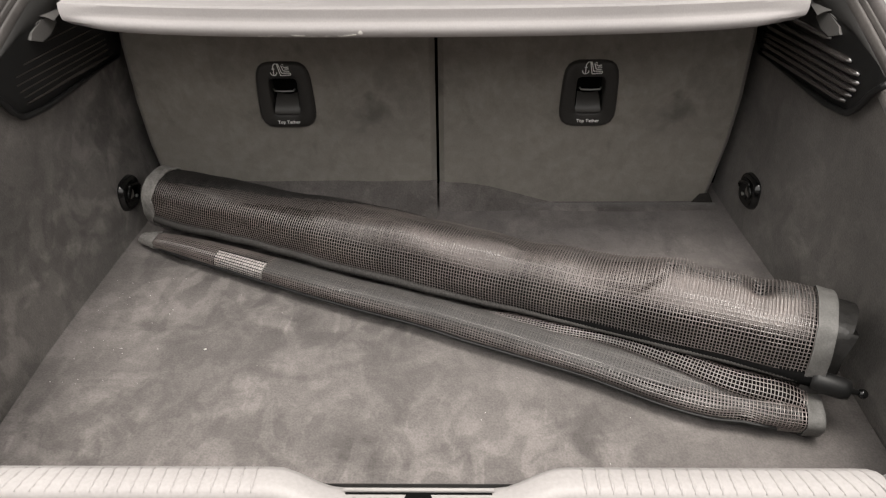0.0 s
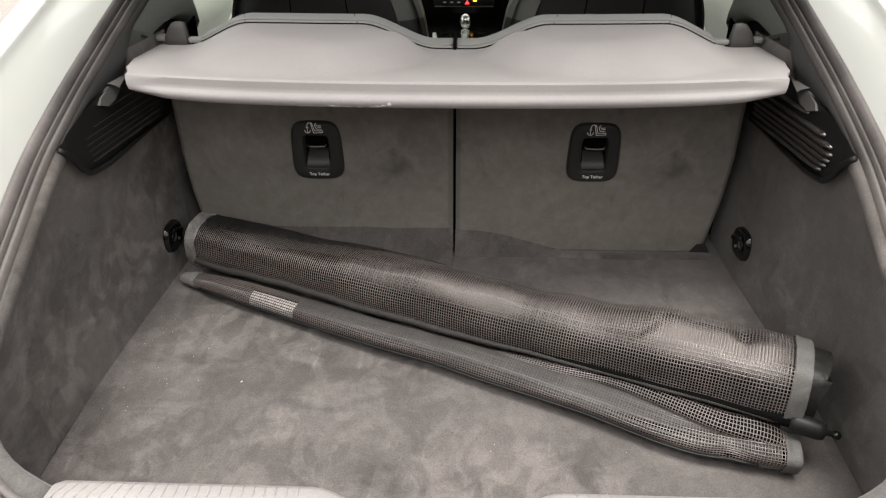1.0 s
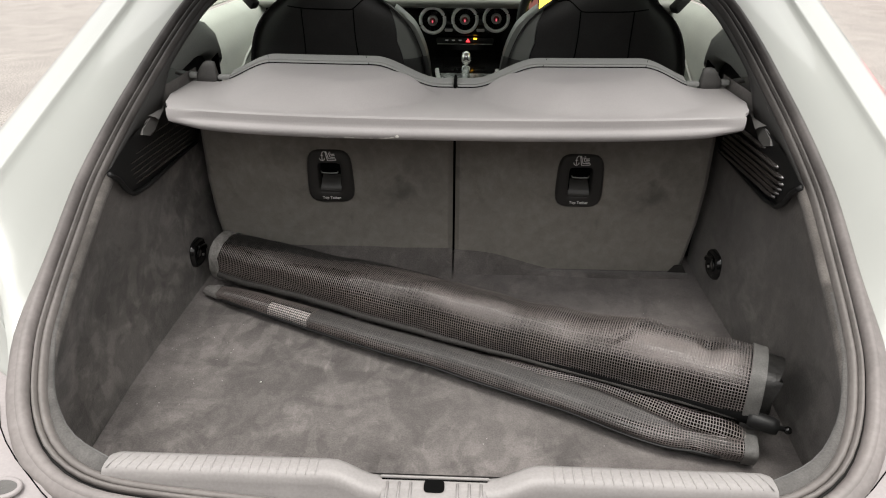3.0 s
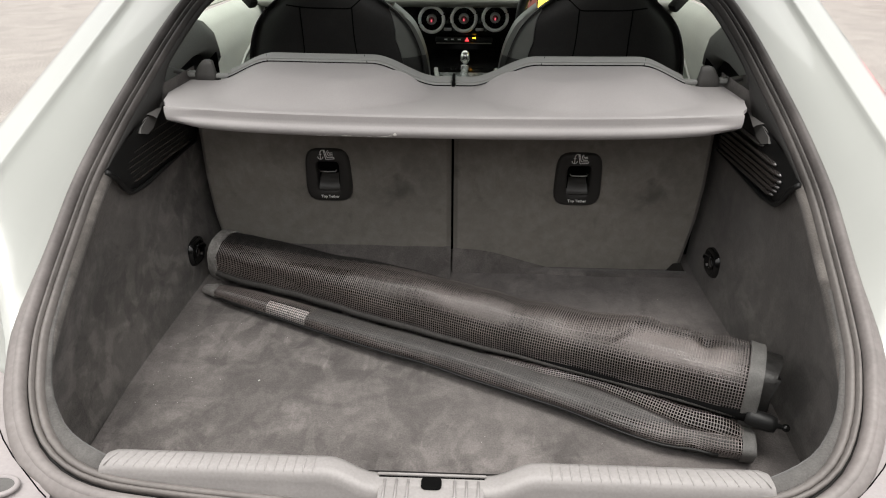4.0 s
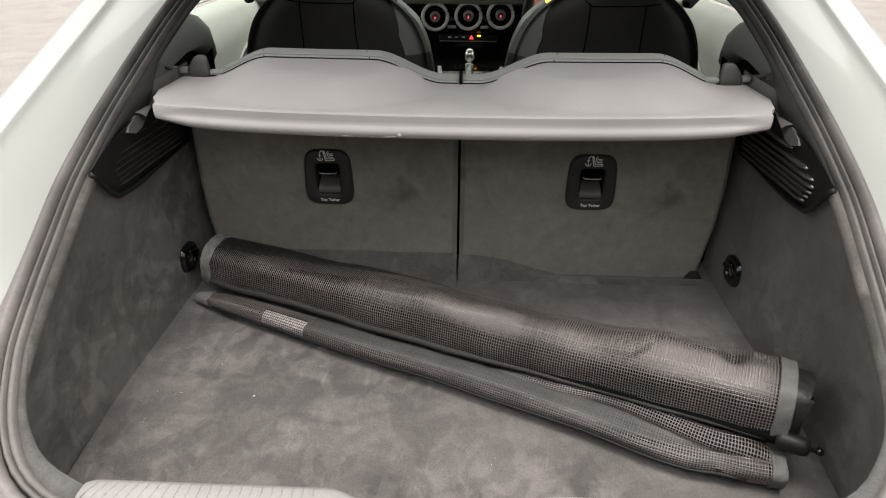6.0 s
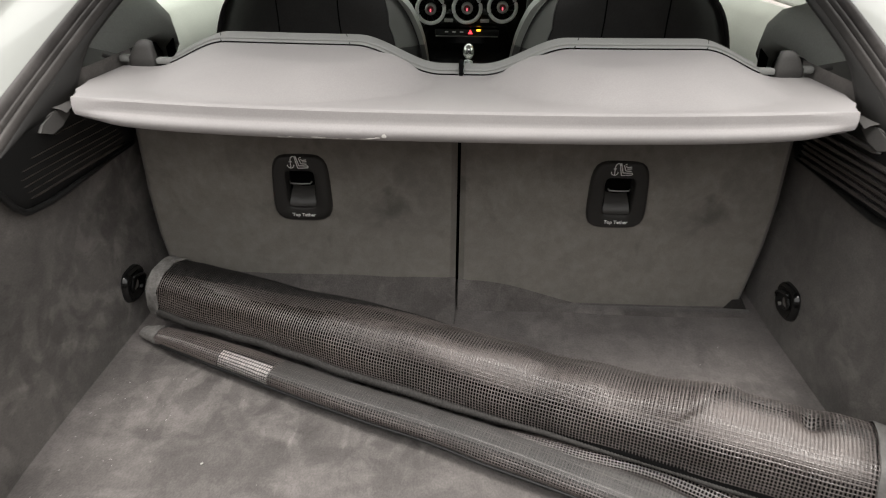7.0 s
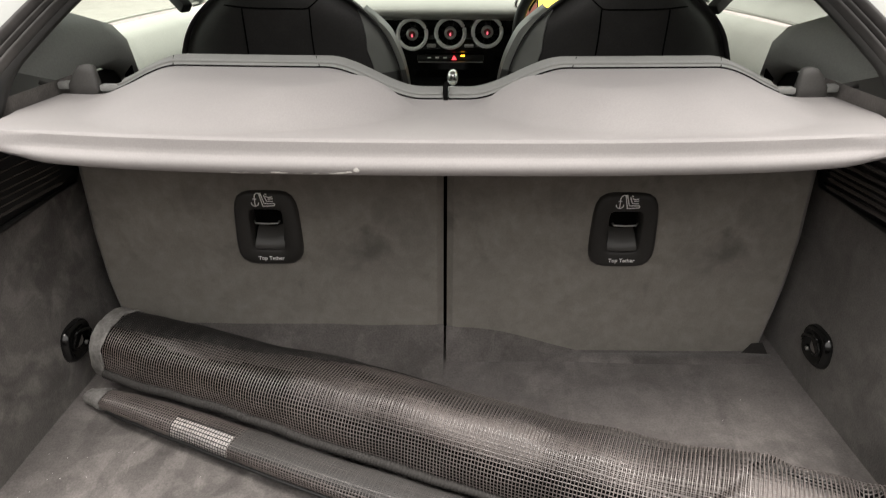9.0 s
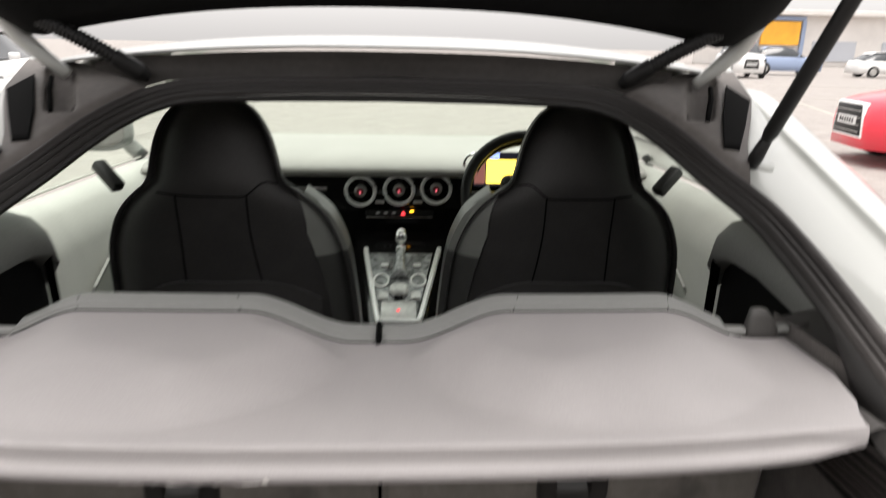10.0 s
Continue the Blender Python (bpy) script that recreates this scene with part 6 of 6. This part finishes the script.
vt = part("side_vent", tube("side_vent", [Vector((0.222 + 0.030 * math.cos(a), 2.52, 1.03 + 0.030 * math.sin(a))) for a in np.linspace(0, 2 * math.pi, 24, endpoint=False)], 0.005, CHROME, 8, True), dash, "bright ring beside the instruments")

# centre console, rising towards the dashboard
cons = part("centre_console", None, car, "black centre console with bright metal frame and gear lever")


def top_z(y):
    return 0.70 + 0.25 * (y - 2.09)


SLOPE = math.degrees(math.atan(0.25))
rings = []
for y in np.linspace(1.75, 2.56, 14):
    w = np.interp(y, [1.75, 2.10, 2.56], [0.085, 0.078, 0.140])
    z = min(top_z(max(y, 2.06)), 0.815)
    rings.append([(0.006 - w - 0.02, y, 0.42), (0.006 - w, y, z - 0.016), (0.006 - w + 0.012, y, z - 0.004), (0.006 + w - 0.012, y, z - 0.004), (0.006 + w, y, z - 0.016), (0.006 + w + 0.02, y, 0.42)])
v, f = loft(rings, False)
part("console_body", mesh_of("console_body", v, f, GLOSS), cons)


def on_top(name, me, x, y, label="", lift=0.0):
    return part(name, me, cons, label, Matrix.Translation((x, y, top_z(y) + lift)) @ pose(0, 0, 0, SLOPE, 0, 0))


for sx in (-1, 1):
    path = [(0.0075 + sx * 0.0500, 2.108), (0.0085 + sx * 0.0570, 2.14), (0.0130 + sx * 0.1035, 2.43), (0.0135 + sx * 0.106, 2.45)]
    v, f = loft([[(x - 0.0075, y, top_z(y) - 0.006), (x - 0.0065, y, top_z(y) + 0.004), (x - 0.004, y, top_z(y) + 0.006), (x + 0.004, y, top_z(y) + 0.006), (x + 0.0065, y, top_z(y) + 0.004), (x + 0.0075, y, top_z(y) - 0.006)] for x, y in path], False)
    part("frame_rail", mesh_of("frame_rail", v, f, RAIL), cons, "bright metal rail")
    ring = [(0.020 * math.cos(a), 0.030 * math.sin(a), 0) for a in np.linspace(0, 2 * math.pi, 24, endpoint=False)]
    on_top("cup_ring", tube("cup_ring", ring, 0.0035, RAIL, 8, True), 0.008 + sx * 0.050, 2.285, "metal ring", 0.002)
    on_top("side_switch", rbox("side_switch", (0.026, 0.030, 0.008), SILVER, 0.003, 2), 0.009 + sx * 0.042, 2.215, "metal switch", 0.002)
    on_top("lever_button", rbox("lever_button", (0.022, 0.014, 0.010), RAIL, 0.003, 2), 0.010 + sx * 0.045, 2.355, "metal switch by the lever", 0.004)
on_top("frame_foot", rbox("frame_foot", (0.112, 0.016, 0.012), RAIL, 0.004, 2), 0.0075, 2.108, "bright metal foot of the frame", 0.001)
on_top("console_panel", rbox("console_panel", (0.090, 0.075, 0.005), SILVER, 0.003, 2), 0.0078, 2.158, "dull metal panel", -0.002)
v, f = loft([[(0.0085 - a, y, top_z(y) - 0.002), (0.0085 + a, y, top_z(y) - 0.002)] for y, a in ((2.20, 0.056), (2.43, 0.092))], False)
part("console_tray", bm_mesh("console_tray", shell(v, f, 0.003), GLOSS_BLOTCHED), cons, "tray round the gear lever, reflections blotched into its colour")
on_top("rotary_knob", tube("rotary_knob", [(0, 0, 0), (0, 0, 0.014), (0, 0, 0.017)], [0.026, 0.024, 0.019], SILVER, 24), 0.007, 2.235, "metal rotary knob")
on_top("knob_mark", rbox("knob_mark", (0.022, 0.016, 0.004), VOID, 0.001, 1), 0.007, 2.205, "black label on the panel", 0.003)
on_top("start_lamp", rbox("start_lamp", (0.007, 0.005, 0.003), LAMP_RED, 0, 1), 0.007, 2.152, "small red lamp", 0.002)
lev = part("gear_lever", None, cons, "gear lever with a metal knob")
part("gaiter", tube("gaiter", [(0.008, 2.30, 0.752), (0.008, 2.315, 0.765), (0.009, 2.36, 0.800), (0.010, 2.375, 0.815)], [0.026, 0.021, 0.013, 0.010], GLOSS_BLOTCHED, 16), lev, "pleated black gaiter")
part("lever_collar", tube("lever_collar", [(0.009, 2.378, 0.806), (0.010, 2.384, 0.816)], 0.0135, RAIL, 16), lev, "bright collar")
bm = bmesh.new()
bmesh.ops.create_uvsphere(bm, u_segments=24, v_segments=14, radius=0.0185)
for q in bm.verts:
    q.co = Vector((q.co.x, q.co.y, q.co.z * 1.3))
part("knob", bm_mesh("knob", bm, CHROME), lev, "smooth metal knob", Matrix.Translation((0.010, 2.400, 0.842)))

# ---------- the car park ----------
def parked_car(name, label, paint, x, y, turn, group="", tall=1.0):
    c = thing(name, label, "car", group, at=(x, y, 0))
    c.rotation_euler = (0, 0, radians(turn))
    c.scale = (1.0, 1.0, tall)
    # side profile: station along the car, half width at the sill and roof, bonnet line
    rings = []
    for yy, zt, w in ((-2.12, 0.60, 0.44), (-2.08, 0.74, 0.52), (-1.96, 0.80, 0.66), (-1.75, 0.85, 0.78), (-1.4, 0.91, 0.87), (-0.95, 0.97, 0.90), (0.5, 1.0, 0.90), (1.5, 1.0, 0.90), (2.05, 0.96, 0.86), (2.15, 0.70, 0.80)):
        rings.append([(-w * 0.96, yy, 0.22), (-w, yy, 0.50), (-w * 0.97, yy, zt - 0.10), (-w * 0.85, yy, zt - 0.01), (0, yy, zt + 0.03), (w * 0.85, yy, zt - 0.01), (w * 0.97, yy, zt - 0.10), (w, yy, 0.50), (w * 0.96, yy, 0.22)])
    v, f = loft(rings, True, True)
    part("body", mesh_of("body", v, f, paint), c)
    rings = []
    for yy, zt, w in ((-0.95, 0.98, 0.80), (-0.25, 1.40, 0.62), (0.3, 1.46, 0.62), (1.2, 1.42, 0.60), (1.95, 1.0, 0.70)):
        rings.append([(-0.82, yy, 0.96), (-w, yy, zt - 0.05), (-w * 0.8, yy, zt), (w * 0.8, yy, zt), (w, yy, zt - 0.05), (0.82, yy, 0.96)])
    v, f = loft(rings, False)
    part("cabin_glass", mesh_of("cabin_glass", v, f, DARK_GLASS), c, "dark windows")
    rings = [[(-0.60, yy, zt), (0, yy, zt + 0.03), (0.60, yy, zt)] for yy, zt in ((-0.22, 1.42), (0.3, 1.475), (1.2, 1.435), (1.4, 1.33))]
    v, f = loft(rings, False)
    part("roof", mesh_of("roof", v, f, paint), c)
    part("grille_frame", rbox("grille_frame", (0.84, 0.08, 0.44), RAIL, 0.02, 2, (0, -2.092, 0.56), (0.86, 1)), c, "pale metal frame of the grille")
    g = rbox("grille", (0.78, 0.08, 0.39), BLACK, 0.02, 2, (0, -2.099, 0.56), (0.86, 1))
    part("grille", g, c, "black grille in a pale frame")
    for k in range(4):
        part("grille_bar", rbox("grille_bar", (0.66, 0.01, 0.010), STEEL, 0.002, 1, (0, -2.140, 0.42 + 0.085 * k)), c)
    part("number_plate", rbox("number_plate", (0.50, 0.012, 0.11), WHITE_CAR, 0.004, 1, (0, -2.146, 0.55)), c, "blank pale plate")
    for k in range(6):
        part("plate_bar", rbox("plate_bar", (0.035, 0.004, 0.06), BLACK, 0, 1, (-0.17 + 0.068 * k, -2.1535, 0.55)), c, "dark bar")
    part("lower_intake", rbox("lower_intake", (0.9, 0.05, 0.06), BLACK, 0.01, 1, (0, -2.075, 0.255)), c)
    for sx in (-1, 1):
        part("headlight", rbox("headlight", (0.30, 0.10, 0.12), DARK_GLASS, 0.03, 2, (sx * 0.62, -1.90, 0.70)), c, "clear headlight")
        part("mirror", rbox("mirror", (0.20, 0.10, 0.13), paint, 0.03, 2, (sx * 0.98, -0.55, 1.02)), c)
        for yy in (-1.3, 1.3):
            w = part("wheel", None, c)
            w.location = (sx * 0.80, yy, 0.33)
            prof = [(0.20, -0.11), (0.33, -0.10), (0.33, 0.10), (0.20, 0.11)]
            vv, ff = loft([[(b, r * math.cos(a), r * math.sin(a)) for r, b in prof] for a in np.linspace(0, 2 * math.pi, 25)], True)
            part("tyre", mesh_of("tyre", vv, ff, TYRE), w)
            vv, ff = loft([[(sx * b, r * math.cos(a), r * math.sin(a)) for r, b in ((0.02, 0.08), (0.12, 0.10), (0.21, 0.09))] for a in np.linspace(0, 2 * math.pi, 25)], False)
            part("rim", mesh_of("rim", vv, ff, STEEL), w)
    return c


parked_car("red_car", "red hatchback parked across the car park", RED, 7.78, 8.90, -99)
parked_car("white_suv", "tall white car facing the road far across the car park", WHITE_CAR, 18.0, 38.5, -10, "far parked cars", 1.32)
parked_car("blue_car", "blue car parked far across the car park", BLUE, 23.1, 43.5, 78, "far parked cars", 1.15)
parked_car("white_estate", "pale estate car parked far off", WHITE_CAR, 28.5, 41.5, 84, "far parked cars")
parked_car("silver_car", "silver car parked ahead on the other side", WHITE_CAR, -8.8, 15.0, 15, "far parked cars")

hall = thing("showroom", "pale low building with orange signboards across the road", "building", at=(62, 72, 0))
part("wall", rbox("wall", (60, 8, 5.0), BUILD, 0.05, 1, (0, 4, 2.5)), hall)
part("roof", rbox("roof", (62, 10, 0.5), BUILD, 0.05, 1, (0, 4, 5.2)), hall, "pale flat roof")
for k in range(8):
    part("window", rbox("window", (4.6, 0.2, 2.0), SHOPGLASS, 0.02, 1, (-26 + 7.4 * k, -0.05, 1.5)), hall)
part("signboard", rbox("signboard", (4.0, 0.3, 2.3), ORANGE, 0.05, 1, (-24.6, -0.35, 3.2)), hall, "orange signboard")
part("signboard", rbox("signboard", (1.2, 0.3, 2.6), ORANGE, 0.05, 1, (-27.8, -0.35, 3.6)), hall, "orange signboard")
for x, z, w, h in ((-24.6, 4.65, 5.0, 0.4), (-22.2, 2.7, 0.4, 3.6)):
    part("sign_frame", rbox("sign_frame", (w, 0.25, h), BLUE, 0.03, 1, (x, -0.30, z)), hall, "blue-grey frame of the signboard")
for k in range(5):
    ln = part("bay_line", rbox("bay_line", (0.10, 4.8, 0.006), LINE, 0, 1), None, m=Matrix.Translation((5.0 + 2.6 * k, 17.5, 0.003)) @ pose(0, 0, 0, 0, 0, -18))
    tagged(ln, "faded white parking bay line on the asphalt", "road marking", "bay lines", "structure")
for k in range(2):
    ln = part("road_line", rbox("road_line", (30, 0.12, 0.006), LINE, 0, 1), None, m=Matrix.Translation((6 + 12 * k, 22 + 7 * k, 0.004)) @ pose(0, 0, 0, 0, 0, -6))
    tagged(ln, "faded white line on the asphalt", "road marking", "road lines", "structure")
